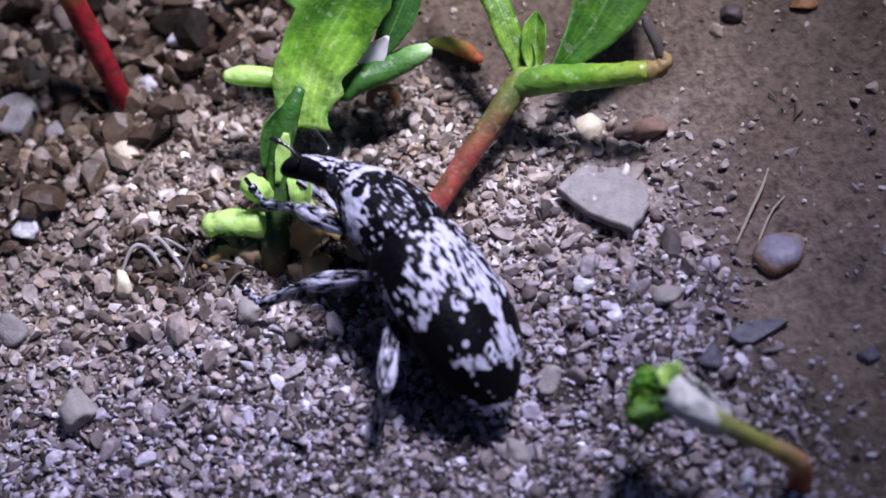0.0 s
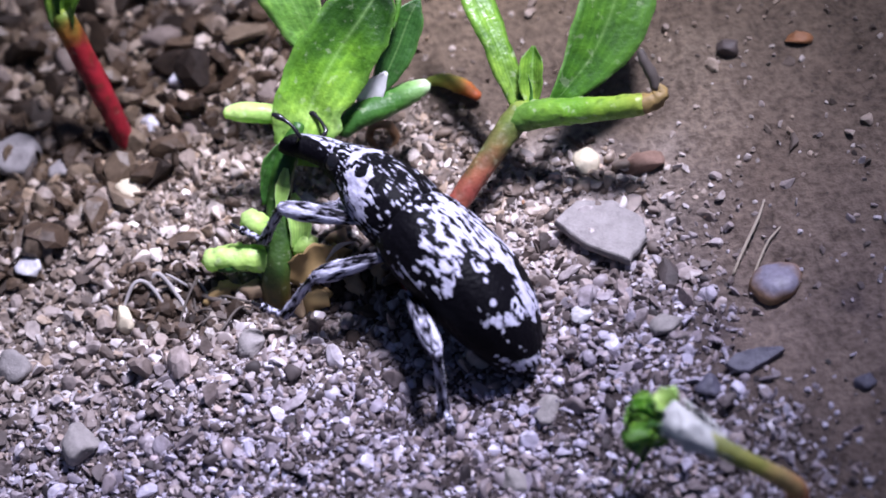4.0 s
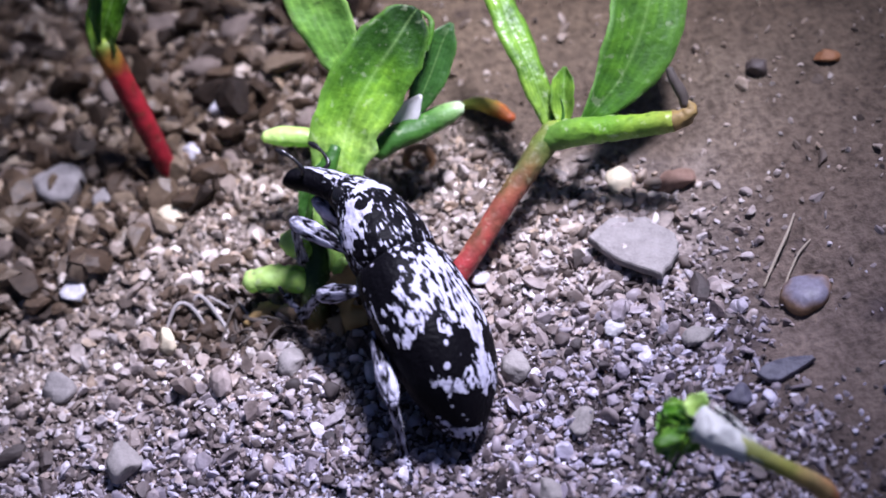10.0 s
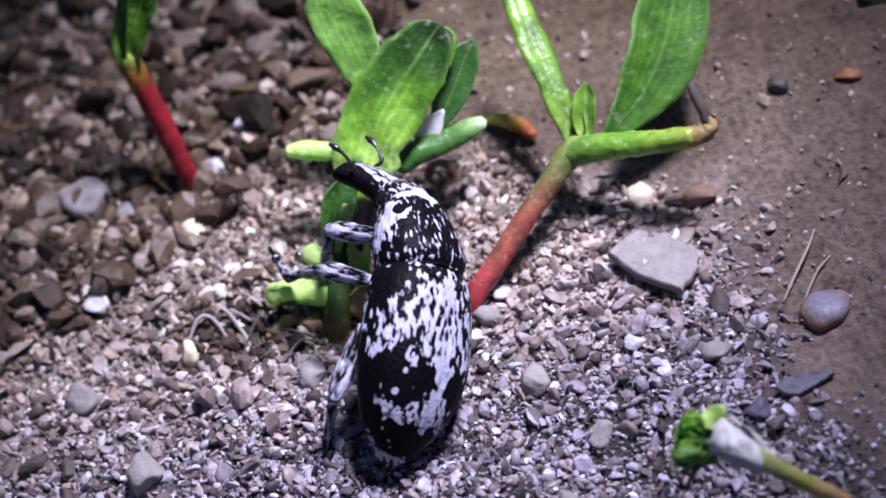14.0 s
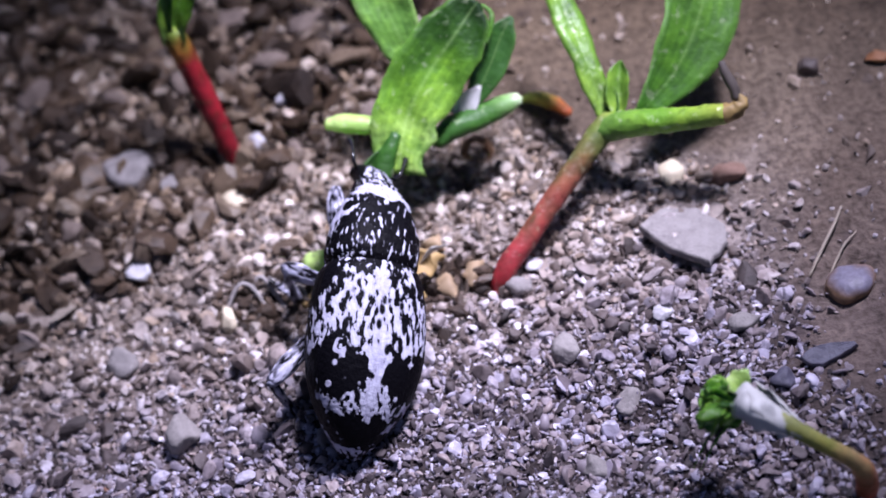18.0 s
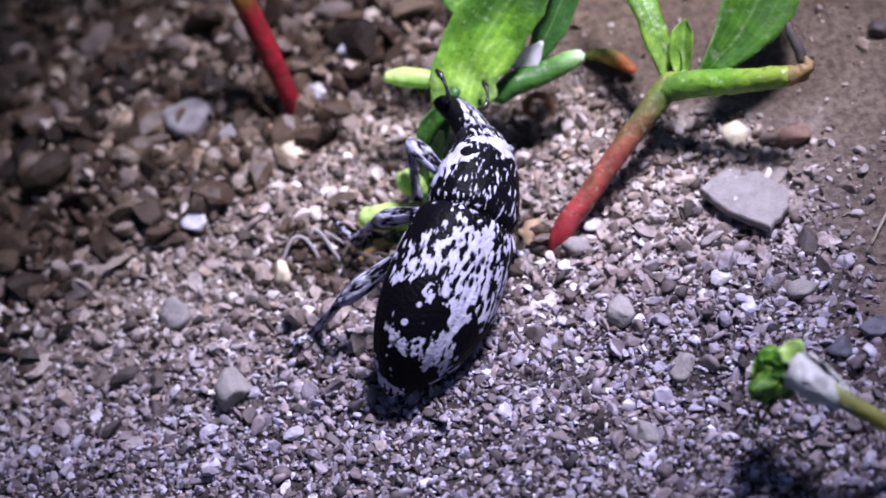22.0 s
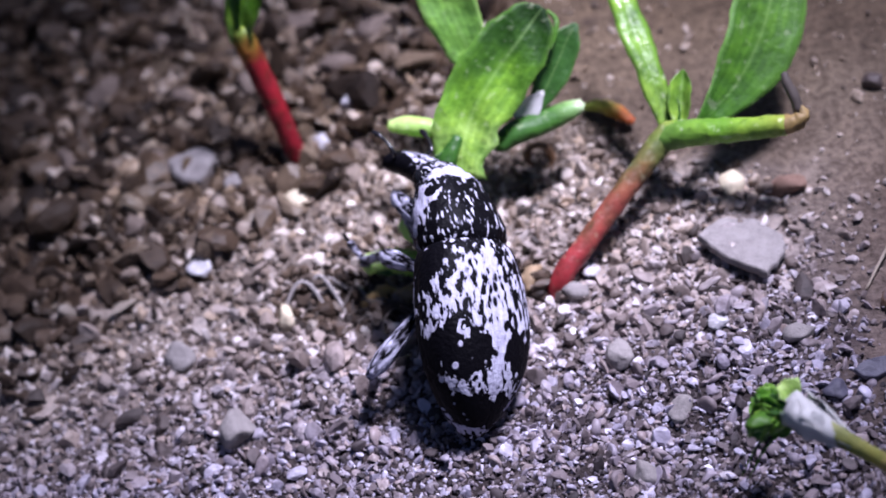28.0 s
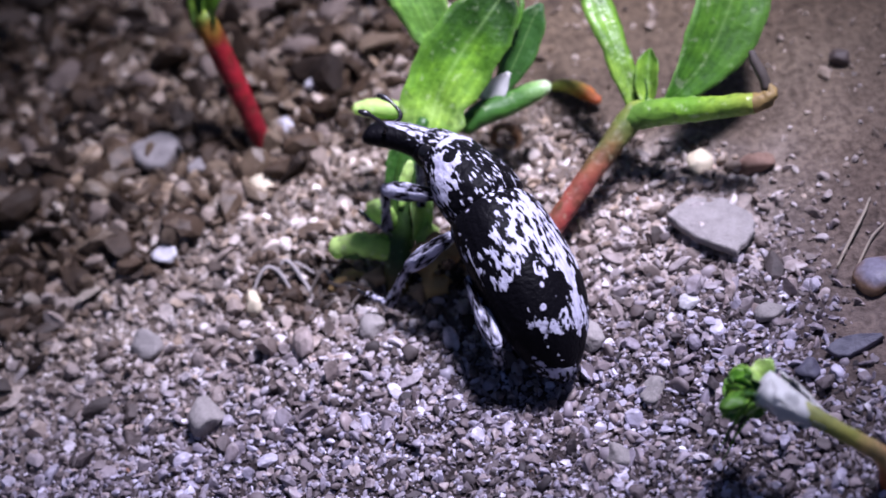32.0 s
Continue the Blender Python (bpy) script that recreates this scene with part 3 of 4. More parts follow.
# ---------------------------------------------------------------- pebbles
def pebble(name, label, centre, radii, turn, mat, seed, lumpy=0.12, sub=3, group="", chips=8, sit=0.45):
    rng = random.Random(seed)
    bm = bmesh.new()
    bmesh.ops.create_icosphere(bm, subdivisions=sub, radius=1)
    off = Vector((rng.random() * 50, rng.random() * 50, 0))
    cuts = [(Vector((rng.gauss(0, 1), rng.gauss(0, 1), rng.gauss(0, 1))).normalized(), rng.uniform(0.45, 0.8)) for _ in range(chips)]
    for v in bm.verts:
        for d, o in cuts:
            v.co -= d * max(0, v.co.dot(d) - o) * 0.93
        d = 1 + lumpy * noise.noise(v.co * 1.1 + off) + lumpy * 0.5 * noise.noise(v.co * 2.7 + off)
        d += 0.06 * noise.noise(v.co * 7 + off)
        v.co = Vector((v.co.x * radii[0] * d, v.co.y * radii[1] * d, v.co.z * radii[2] * d)) * MM * (1.25 if chips else 1)
    me = bpy.data.meshes.new(name)
    bm.to_mesh(me)
    bm.free()
    me.materials.append(mat)
    me.polygons.foreach_set("use_smooth", [True] * len(me.polygons))
    ob = tagged(new(name, me), label, "pebble", group)
    x, y = centre
    ob.matrix_world = pose(x * MM, y * MM, (ground_z(x, y) + radii[2] * sit) * MM, 0, 0, turn)
    return ob


def slab(name, label, centre, size, turn, tilt, mat, outline, seed=3, sink=0.55):
    """A flat chip of stone with a broken rim: rings from the underside over the rim to the middle of the top."""
    rng = random.Random(seed)
    rim = []
    for (x0, y0), (x1, y1) in zip(outline, outline[1:] + outline[:1]):
        for q in (0, 0.25, 0.5, 0.75):
            j = 0.0 if q == 0 else rng.uniform(-0.035, 0.035)
            rim.append(((x0 + (x1 - x0) * q) * (1 + j) * size[0], (y0 + (y1 - y0) * q) * (1 + j) * size[1]))
    verts, faces, n = [], [], len(rim)
    for z, s in ((-0.5, 0.6), (-0.5, 0.92), (-0.15, 1.0), (0.3, 0.99), (0.46, 0.955), (0.5, 0.88), (0.5, 0.66), (0.5, 0.4), (0.5, 0.15)):
        for x, y in rim:
            p = Vector((x * s, y * s, z * size[2]))
            p.z += 0.16 * size[2] * noise.noise(p * 1.1 + Vector((seed, 0, 0))) + 0.09 * size[2] * noise.noise(p * 3.3)
            verts.append(tuple(p))
    for r in range(8):
        for k in range(n):
            a, b = r * n + k, r * n + (k + 1) % n
            faces.append((a, b, b + n, a + n))
    faces += [tuple(range(n))[::-1], tuple(8 * n + k for k in range(n))]
    ob = tagged(new(name, mesh_of(name, verts, faces, mat, smooth=False)), label, "stone")
    x, y = centre
    ob.matrix_world = pose(x * MM, y * MM, (ground_z(x, y) + size[2] * sink) * MM, *tilt, turn)
    return ob


GREY_ROCK = rock_mat("grey_stone", (0.12, 0.105, 0.1), (0.25, 0.225, 0.215), 1800, 0.8)
BLUE_ROCK = two_tone_mat("bluish_stone", (0.2, 0.18, 0.235), (0.22, 0.13, 0.07))
SLATE = rock_mat("dark_slate", (0.035, 0.034, 0.052), (0.095, 0.088, 0.12), 1500)
RUST = rock_mat("rusty_stone", (0.09, 0.045, 0.03), (0.21, 0.13, 0.095), 1200, 0.85)
CREAM = rock_mat("cream_stone", (0.42, 0.36, 0.24), (0.58, 0.50, 0.36))
QUARTZ = rock_mat("white_quartz", (0.27, 0.25, 0.26), (0.46, 0.44, 0.46), 1500, 0.35)
AMBER = rock_mat("amber_stone", (0.15, 0.06, 0.025), (0.27, 0.12, 0.045))
DARK_BROWN = rock_mat("dark_brown_stone", (0.04, 0.03, 0.026), (0.09, 0.068, 0.06))

slab("flat_stone", "flat grey broken stone chip lying on gravel", (8.1, -5.6), (1.8, 1.95, 0.45), 0, (-4, 7), GREY_ROCK, ((-1.0, 0.45), (-0.46, -0.36), (0.4, -1.0), (0.95, -0.34), (1.0, 0.2), (0.46, 0.87), (-0.38, 0.98)), sink=1.25)
pebble("round_pebble", "smooth bluish grey rounded pebble on bare sand", (14.2, -9.7), (1.1, 1.02, 0.65), 20, BLUE_ROCK, 1, 0.2, chips=0, sit=0.1)
slab("slate_sliver", "dark slate-grey pointed stone sliver", (12.5, -13.1), (1.18, 0.6, 0.45), 4, (14, 0), SLATE, ((-1.0, 0.1), (-0.75, -0.6), (-0.3, -0.9), (0.5, -0.4), (1.05, 0.0), (0.98, 0.25), (0.2, 0.55), (-0.6, 0.6)), 5, 0.4)
pebble("dark_pebble", "small dark grey pebble beside the fallen sprout", (10.45, -14.0), (0.5, 0.45, 0.4), 0, SLATE, 3, 0.25)
pebble("dark_pebble", "small black pebble on the sand", (16.2, -15.4), (0.42, 0.3, 0.22), 10, SLATE, 4, 0.3)
pebble("brown_pebble", "rusty brown pebble at the edge of the gravel", (10.5, -2.4), (0.75, 0.5, 0.4), -10, RUST, 5, 0.3, chips=4, sit=0.2)
pebble("cream_pebble", "small cream-yellow round pebble", (8.2, -1.6), (0.5, 0.5, 0.45), 0, CREAM, 6, 0.1)
pebble("yellow_pebble", "small yellowish pebble among the gravel", (-10.5, 2.6), (0.6, 0.55, 0.5), 0, CREAM, 7, 0.2)
pebble("cream_pebble", "small cream-coloured pebble beside a dry root", (-11.6, -3.5), (0.42, 0.55, 0.5), 10, CREAM, 8, 0.2)
pebble("dark_stone", "dark brown stone far back on the sand", (15.0, 1.8), (0.5, 0.42, 0.35), 0, DARK_BROWN, 9, 0.2)
pebble("amber_stone", "orange-brown stone chip on the sand", (18.0, 1.5), (0.5, 0.32, 0.26), -10, AMBER, 10, 0.2)
pebble("brown_pebble", "brown pebble on sand at the back", (12.3, 9.0), (0.7, 0.6, 0.5), 0, RUST, 12, 0.2)
pebble("dark_stone", "dark grey stone far back on the sand", (20.5, 5.5), (0.8, 0.55, 0.45), 15, DARK_BROWN, 13, 0.2)
for k, (x, y, r, m, lab) in enumerate((
        (6.55, -9.4, 0.36, QUARTZ, "white angular quartz pebble in gravel"), (4.3, -12.9, 0.42, GREY_ROCK, "pale grey angular pebble in gravel"),
        (2.2, -9.6, 0.55, GREY_ROCK, "large pale grey pebble in the gravel"), (-15.2, 6.0, 0.9, GREY_ROCK, "brownish grey clod of stone"),
        (-7.6, 7.8, 0.5, QUARTZ, "white rounded pebble among dark soil crumbs"), (-13.4, 4.9, 0.4, GREY_ROCK, "pale lilac-grey pebble in gravel"),
        (-14.0, -9.0, 0.7, GREY_ROCK, "flat grey pebble half sunk in grit"), (-16.5, -4.4, 0.6, GREY_ROCK, "flat pale grey pebble in grit"),
        (-9.2, 6.2, 0.4, QUARTZ, "small white pebble among soil crumbs"), (-11.5, 9.6, 0.45, QUARTZ, "white pebble among dark soil crumbs"),
        (1.6, -4.6, 0.36, QUARTZ, "white pebble beside the red stem"), (0.9, -5.6, 0.42, GREY_ROCK, "pale pebble at the foot of the red stem"),
        (9.7, -10.6, 0.5, GREY_ROCK, "pale grey pebble in coarse gravel"), (-6.6, -6.4, 0.5, GREY_ROCK, "flat grey pebble beside the hollow"),
        (-15.3, 0.2, 0.5, QUARTZ, "pale shiny pebble in fine gravel"), (2.5, -15.6, 0.5, GREY_ROCK, "pale grey flat pebble in gravel"))):
    pebble("pebble", lab, (x, y), (r * 1.25, r, r * 0.75), 47 * k, m, 40 + k, 0.2, 3, sit=0.75)


def clod(x, y, r, k):
    return pebble("clod", "brown crumb of dry soil", (x, y), (r * 1.2, r, r * 0.7), 61 * k, CLOD_ROCK, 90 + k, 0.3, 3, "soil clods", 11)


CLOD_ROCK = rock_mat("clod_soil", (0.08, 0.058, 0.045), (0.17, 0.13, 0.105), 1600, 0.8)
for k, (x, y, r) in enumerate(((-8.3, 10.5, 1.0), (-5.2, 9.0, 0.9), (-12.6, 10.8, 0.9), (-15.6, 11.2, 1.1), (-17.4, 7.4, 0.9), (-6.3, 12.6, 1.0), (-4.0, 6.0, 0.7),
                               (-14.2, 7.6, 0.7), (-18.2, 3.2, 0.8), (-9.8, 13.8, 1.0), (-19.5, 12.5, 1.1), (-21.0, 8.0, 1.0), (-7.8, 5.0, 0.55), (-3.2, 10.5, 0.8))):
    clod(x, y, r * 0.72, k)


# ---------------------------------------------------------------- seedlings
def bitten_seedling():
    at = (-5.4, -4.3, slope(-5.4, -4.3) - 0.8)
    p = thing("seedling", "green seedling with a large gnawed upright leaf in gravel", "plant", "seedlings", at)
    part("stalk", tube("stalk", [(-5.4, -4.3, -2.0), (-5.15, -3.6, -0.4), (-4.75, -2.6, 0.5), (-4.3, -1.2, 1.9), (-3.7, -0.2, 2.9), (-3.0, 0.6, 3.7)],
                       [0.6, 0.62, 0.58, 0.52, 0.5, 0.3], STALK, 26, 12, seed=1, at=at, flat=0.8), p, "dark green grooved leaf stalk")
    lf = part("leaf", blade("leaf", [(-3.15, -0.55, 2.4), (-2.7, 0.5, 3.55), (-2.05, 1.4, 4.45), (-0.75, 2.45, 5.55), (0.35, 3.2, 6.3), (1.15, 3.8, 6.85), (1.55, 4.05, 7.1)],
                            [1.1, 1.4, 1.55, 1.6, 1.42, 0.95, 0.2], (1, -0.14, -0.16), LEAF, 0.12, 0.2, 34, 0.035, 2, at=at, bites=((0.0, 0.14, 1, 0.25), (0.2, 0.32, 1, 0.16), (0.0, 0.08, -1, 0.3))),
              p, "broad bright green leaf with gnawed lower edge")
    part("leaf_curl", tube("leaf_curl", [(1.55, 2.7, 5.85), (1.85, 3.15, 6.3), (2.0, 3.6, 6.7), (1.7, 3.95, 7.0)], [0.07, 0.12, 0.12, 0.06], LEAF_MID, 14, 10, 0.1, 19, 0.8, at), lf, "curled-in leaf rim")
    part("leaf", blade("leaf", [(-4.9, -1.5, 1.55), (-4.55, -0.85, 2.2), (-4.1, -0.3, 2.75), (-3.5, 0.2, 3.2)], [0.2, 0.5, 0.55, 0.25], (1, -0.3, -0.4), LEAF_DARK, 0.5, 0.16, 16, 0.06, 3, 0.3, at=at), p, "small folded green leaf lobe")
    part("leaf", blade("leaf", [(0.2, 1.75, 3.3), (0.95, 2.15, 4.0), (1.65, 2.8, 4.75), (2.3, 3.45, 5.55), (2.85, 3.9, 6.05)], [0.2, 0.55, 0.72, 0.62, 0.1], (1, -0.3, -0.4), LEAF_DARK, 0.3, 0.2, 22, 0.03, 4, at=at), p, "smaller dark green leaf")
    part("leaf", blade("leaf", [(-1.6, 3.2, 4.6), (-2.0, 4.2, 5.8), (-2.4, 5.2, 7.0), (-2.8, 6.0, 8.0), (-3.05, 6.5, 8.7)], [0.5, 1.0, 1.2, 1.1, 0.3], (1, -0.1, 0.1), LEAF_PALE, 0.2, 0.18, 22, 0.03, 5, at=at), p, "pale green leaf behind")
    part("leaf", tube("leaf", [(-3.4, 1.5, 3.35), (-4.4, 1.75, 3.55), (-5.2, 1.9, 3.7), (-5.85, 2.0, 3.75)], [0.36, 0.46, 0.44, 0.26], LEAF_YELLOW, 16, 12, 0.05, 6, 0.85, at), p, "short blunt yellowish green leaf tip")
    part("rolled_leaf", tube("rolled_leaf", [(-1.4, 0.8, 2.6), (-0.5, 1.15, 2.9), (0.9, 1.4, 3.05), (1.9, 1.5, 3.3), (2.5, 1.55, 3.45)], [0.45, 0.62, 0.6, 0.5, 0.3], ROLLED, 18, 10, seed=7, flat=0.75, at=at), p, "dark green rolled leaf")
    part("membrane", blade("membrane", [(-0.3, 1.55, 3.2), (0.35, 1.75, 3.75), (0.95, 1.95, 4.25)], [0.35, 0.5, 0.06], (1, -0.2, -0.3), MEMBRANE, 0.4, 0.1, 10, 0.1, 9, at=at), p, "white papery membrane")
    part("bud", tube("bud", [(-5.1, -3.2, -0.2), (-5.9, -2.95, 0.15), (-6.9, -2.75, 0.3), (-7.8, -2.65, 0.25)], [0.5, 0.62, 0.6, 0.46], LEAF_YELLOW, 16, 12, 0.13, 10, 0.85, at), p, "stubby light green side shoot")
    part("leaf", blade("leaf", [(-4.6, -2.3, 1.5), (-4.3, -1.75, 2.0), (-4.05, -1.25, 2.45), (-3.85, -0.9, 2.85)], [0.1, 0.24, 0.28, 0.1], (1, -0.2, -0.2), LEAF_YELLOW, 0.5, 0.14, 14, 0.1, 18, 0.2, at=at), p, "small pale green leaf lobe")
    # solid dark lump that stands in for shade inside the gnawed hollow
    part("gnawed_hollow", tube("gnawed_hollow", [(-6.2, -3.3, 0.1), (-6.8, -3.22, 0.2), (-7.35, -3.1, 0.15)], [0.14, 0.27, 0.18], LEAF_DARK, 12, 9, 0.15, 17, 0.8, at), p, "dark gnawed hollow in the side shoot")
    part("bud", tube("bud", [(-4.9, -2.4, 0.9), (-5.4, -2.2, 1.2), (-5.85, -1.9, 1.6)], [0.3, 0.55, 0.42], LEAF_YELLOW, 10, 8, 0.08, 11, 1.0, at), p, "tiny light green bud")
    part("bud", blade("bud", [(-4.05, -3.1, 0.2), (-3.75, -2.55, 0.9), (-3.7, -2.0, 1.4), (-3.75, -1.5, 1.95)], [0.25, 0.48, 0.42, 0.1], (1, -0.2, -0.1), LEAF_YELLOW, 0.5, 0.14, 12, 0.08, 12, 0.2, at=at), p, "narrow light green inner leaf")
    part("bud", tube("bud", [(-4.1, -3.1, 0.1), (-3.7, -3.0, 0.35), (-3.3, -2.9, 0.45)], [0.3, 0.42, 0.3], LEAF_YELLOW, 10, 8, 0.1, 13, 1.0, at), p, "tiny light green bud")
    h = part("husk", blade("husk", [(-4.3, -4.0, -0.9), (-3.7, -3.9, -0.1), (-3.1, -3.9, 0.2), (-2.5, -4.3, -0.1)], [0.5, 0.75, 0.6, 0.3], (0.3, -0.8, -0.5), DRY, 0.5, 0.12, 16, 0.16, 14, 0.2, at=at), p, "dry yellow-brown husk at the foot")
    part("petal", blade("petal", [(-3.0, -3.9, 0.2), (-2.35, -3.7, 0.6), (-1.7, -3.7, 0.75)], [0.12, 0.38, 0.05], (0.1, -0.6, 0.8), MEMBRANE, 0.3, 0.08, 10, 0.05, 15, at=at), h, "white dry scale")
    part("husk", blade("husk", [(-4.6, -4.6, -1.2), (-4.0, -5.1, -0.6), (-3.2, -5.4, -0.5)], [0.4, 0.6, 0.25], (0.3, 0.6, 0.6), DRY, 0.5, 0.1, 12, 0.16, 16, at=at), p)
    return p


def forked_seedling():
    at = (0.3, -5.2, slope(0.3, -5.2) - 0.6)
    p = thing("seedling", "seedling with a red stem forking into green leaves", "plant", "seedlings", at)
    part("stem", tube("stem", [(0.00, -5.35, -1.50), (0.45, -4.95, -0.21), (1.51, -4.18, 0.51), (2.86, -3.14, 1.39), (4.39, -1.97, 2.31), (5.75, -0.90, 3.04), (6.28, -0.85, 3.26)],
                      [0.5, 0.48, 0.47, 0.46, 0.5, 0.55, 0.45], RED_STEM, 30, 14, 0.05, 21, at=at), p, "red stem turning green towards the fork")
    arm = part("shoot", tube("shoot", [(5.44, -1.03, 2.91), (6.49, -1.21, 3.31), (7.90, -1.71, 3.62), (9.31, -2.25, 3.90), (10.68, -2.68, 4.19)],
                             [0.46, 0.6, 0.56, 0.5, 0.45], ARM, 24, 14, 0.07, 22, at=at), p, "bright green side shoot")
    part("dry_tip", tube("dry_tip", [(10.47, -2.60, 4.15), (11.15, -2.70, 4.26), (11.49, -2.52, 4.50), (11.31, -2.24, 4.76)], [0.4, 0.36, 0.26, 0.1], DRY_TIP, 18, 12, 0.22, 23, at=at), arm, "brown shrivelled shoot tip")
    part("dry_tip", tube("dry_tip", [(11.29, -2.41, 4.55), (11.23, -2.02, 5.01), (11.03, -1.61, 5.47), (10.96, -1.30, 5.81)], [0.2, 0.25, 0.22, 0.14], DRY_DARK, 12, 8, 0.1, 24, at=at), arm, "dark withered spike")
    part("leaf", blade("leaf", [(5.91, -0.83, 3.08), (5.75, 0.24, 4.01), (5.54, 1.40, 4.95), (5.13, 3.23, 6.06), (4.81, 5.21, 7.08), (4.63, 6.75, 7.80)], [0.22, 0.5, 0.6, 0.66, 0.55, 0.1], (0.95, 0.15, -0.2), LEAF_LIGHT, -0.3, 0.22, 28, 0.06, 25, 0.35, at=at), p, "narrow light green folded leaf")
    part("leaf", blade("leaf", [(7.09, -0.83, 3.23), (7.94, -0.38, 3.62), (9.06, 0.41, 4.19), (10.22, 1.57, 5.06), (11.05, 2.96, 6.07), (11.80, 4.40, 7.07), (12.33, 5.70, 7.91)], [0.15, 0.6, 1.2, 1.62, 1.62, 1.2, 0.15], (0.86, -0.1, -0.5), LEAF_MID, 0.22, 0.2, 32, 0.025, 26, at=at), p, "large oval green leaf")
    part("leaf", blade("leaf", [(6.42, -0.70, 3.16), (6.64, 0.01, 3.81), (6.86, 0.74, 4.41), (7.01, 1.17, 4.79)], [0.2, 0.5, 0.42, 0.06], (1, -0.3, 0.0), LEAF_LIGHT, 0.7, 0.16, 18, 0.05, 27, 0.5, at=at), p, "small folded young leaf")
    part("sheath", blade("sheath", [(6.06, -0.79, 3.09), (6.34, -0.22, 3.57), (6.49, 0.41, 4.21)], [0.2, 0.3, 0.05], (1, -0.3, 0.0), LEAF_DARK, 0.6, 0.12, 12, 0.04, 28, 0.4, at=at), p)
    return p


def red_shoot():
    at = (-10.4, 5.3, slope(-10.4, 5.3) - 0.5)
    p = thing("seedling", "young shoot with a bright red stem and green leaf", "plant", "seedlings", at)
    part("stem", tube("stem", [(-10.3, 5.1, -1.4), (-10.5, 5.45, 0.1), (-10.9, 6.1, 2.1), (-11.4, 6.9, 4.2), (-11.7, 7.3, 5.5), (-11.7, 7.45, 6.0)], [0.42, 0.45, 0.5, 0.52, 0.52, 0.4], RED_UP, 24, 12, 0.05, 31, at=at), p, "bright red stem")
    part("leaf", blade("leaf", [(-11.75, 7.3, 5.4), (-11.5, 7.65, 6.5), (-11.0, 7.95, 7.5), (-10.3, 8.35, 8.8), (-9.8, 8.7, 10.0)], [0.45, 0.7, 0.8, 0.8, 0.15], (1, -0.3, 0.2), LEAF, 0.3, 0.2, 22, 0.04, 32, 0.5, at=at), p, "upright folded green leaf")
    part("leaf", blade("leaf", [(-12.0, 7.3, 5.3), (-11.95, 7.5, 6.4), (-11.6, 7.7, 7.8), (-11.1, 7.9, 9.2)], [0.2, 0.3, 0.35, 0.1], (1, -0.6, 0.1), LEAF_DARK, 0.4, 0.16, 16, 0.04, 33, at=at), p, "dark narrow leaf")
    return p


def fallen_sprout():
    at = (12.3, -20.0, slope(12.3, -20.0))
    p = thing("sprout", "uprooted sprout with green bud and white collar lying on gravel", "plant", "", at)
    st = part("stem", tube("stem", [(8.73, -18.53, 3.9), (9.75, -19.55, 3.5), (10.89, -19.99, 2.6), (11.83, -20.13, 1.7), (12.3, -20.21, 0.95), (12.41, -20.04, -0.2), (12.3, -20, -1.2)], [0.36, 0.36, 0.33, 0.35, 0.42, 0.44, 0.4], SPROUT, 30, 12, 0.05, 41, at=at), p, "yellow stem bending to a red root end")
    part("collar", tube("collar", [(8.38, -18.32, 3.85), (8.78, -18.73, 3.85), (9.34, -19.24, 3.7), (10.21, -19.82, 3.2)], [0.66, 0.62, 0.5, 0.3], MEMBRANE, 16, 12, 0.13, 42, 0.8, at), p, "white torn papery collar")
    rng = random.Random(5)
    for k in range(5):
        a = k * 1.26
        off = Vector((0.62 * math.cos(a), 0.48 * math.cos(a), 0.55 * math.sin(a)))
        ends = [Vector((9.96, -19.66, 3.3)) + off * 0.45, Vector((9.04, -18.93, 3.75)) + off * 0.9, Vector((8.45 - 0.3 * rng.random(), -18.25 + 0.3 * rng.random(), 3.85)) + off * rng.uniform(1.0, 1.2)]
        part("collar_scale", blade("collar_scale", [tuple(q) for q in ends], [0.25, 0.56, 0.5], tuple(Vector((0.6, -0.8, 0)).cross(off)), MEMBRANE, 0.5, 0.05, 12, 0.3, 60 + k, at=at), p)
    hub = Vector((8.0, -17.8, 3.3))
    for k in range(30):
        d = Vector((-0.75 + rng.uniform(-0.5, 0.5), 0.5 + rng.uniform(-1.2, 0.6), rng.uniform(-0.6, 0.8))).normalized()
        ln = rng.uniform(0.7, 1.25)
        a = hub + Vector((rng.uniform(-0.6, 0.35), rng.uniform(-0.6, 0.55), rng.uniform(-0.85, 0.4)))
        pts = [tuple(a), tuple(a + d * ln * 0.5 + Vector((0, 0, 0.1))), tuple(a + d * ln)]
        mat = rng.choice([BUD, BUD, BUD, LEAF_YELLOW, LEAF_MID, LEAF_DARK])
        if k % 3 == 0:
            me = tube("leaflet", pts, [0.24, rng.uniform(0.3, 0.4), 0.2], mat, 9, 10, 0.18, 50 + k, 0.6, at)
        else:
            me = blade("leaflet", pts, [0.32, 0.5, 0.28], tuple(d.cross(Vector((rng.uniform(-0.6, 0.6), 0.2, 1)))), mat, 0.9, 0.26, 10, 0.18, 50 + k, at=at)
        part("leaflet", me, p)
    for k in range(4):
        a = Vector((7.35 + 0.16 * k, -17.7 - 0.1 * k, 2.75))
        e = a + Vector((-1.1 - rng.uniform(0, 0.5), -0.7 - rng.uniform(0, 0.7), -1.6))
        part("fibre", tube("fibre", [tuple(a), tuple((a + e) / 2 + Vector((-0.1, -0.1, 0.2))), tuple(e)], [0.06, 0.05, 0.02], LEAF_MID if k % 2 else DRY_DARK, 8, 6, 0.1, 70 + k, at=at), p)
    return p


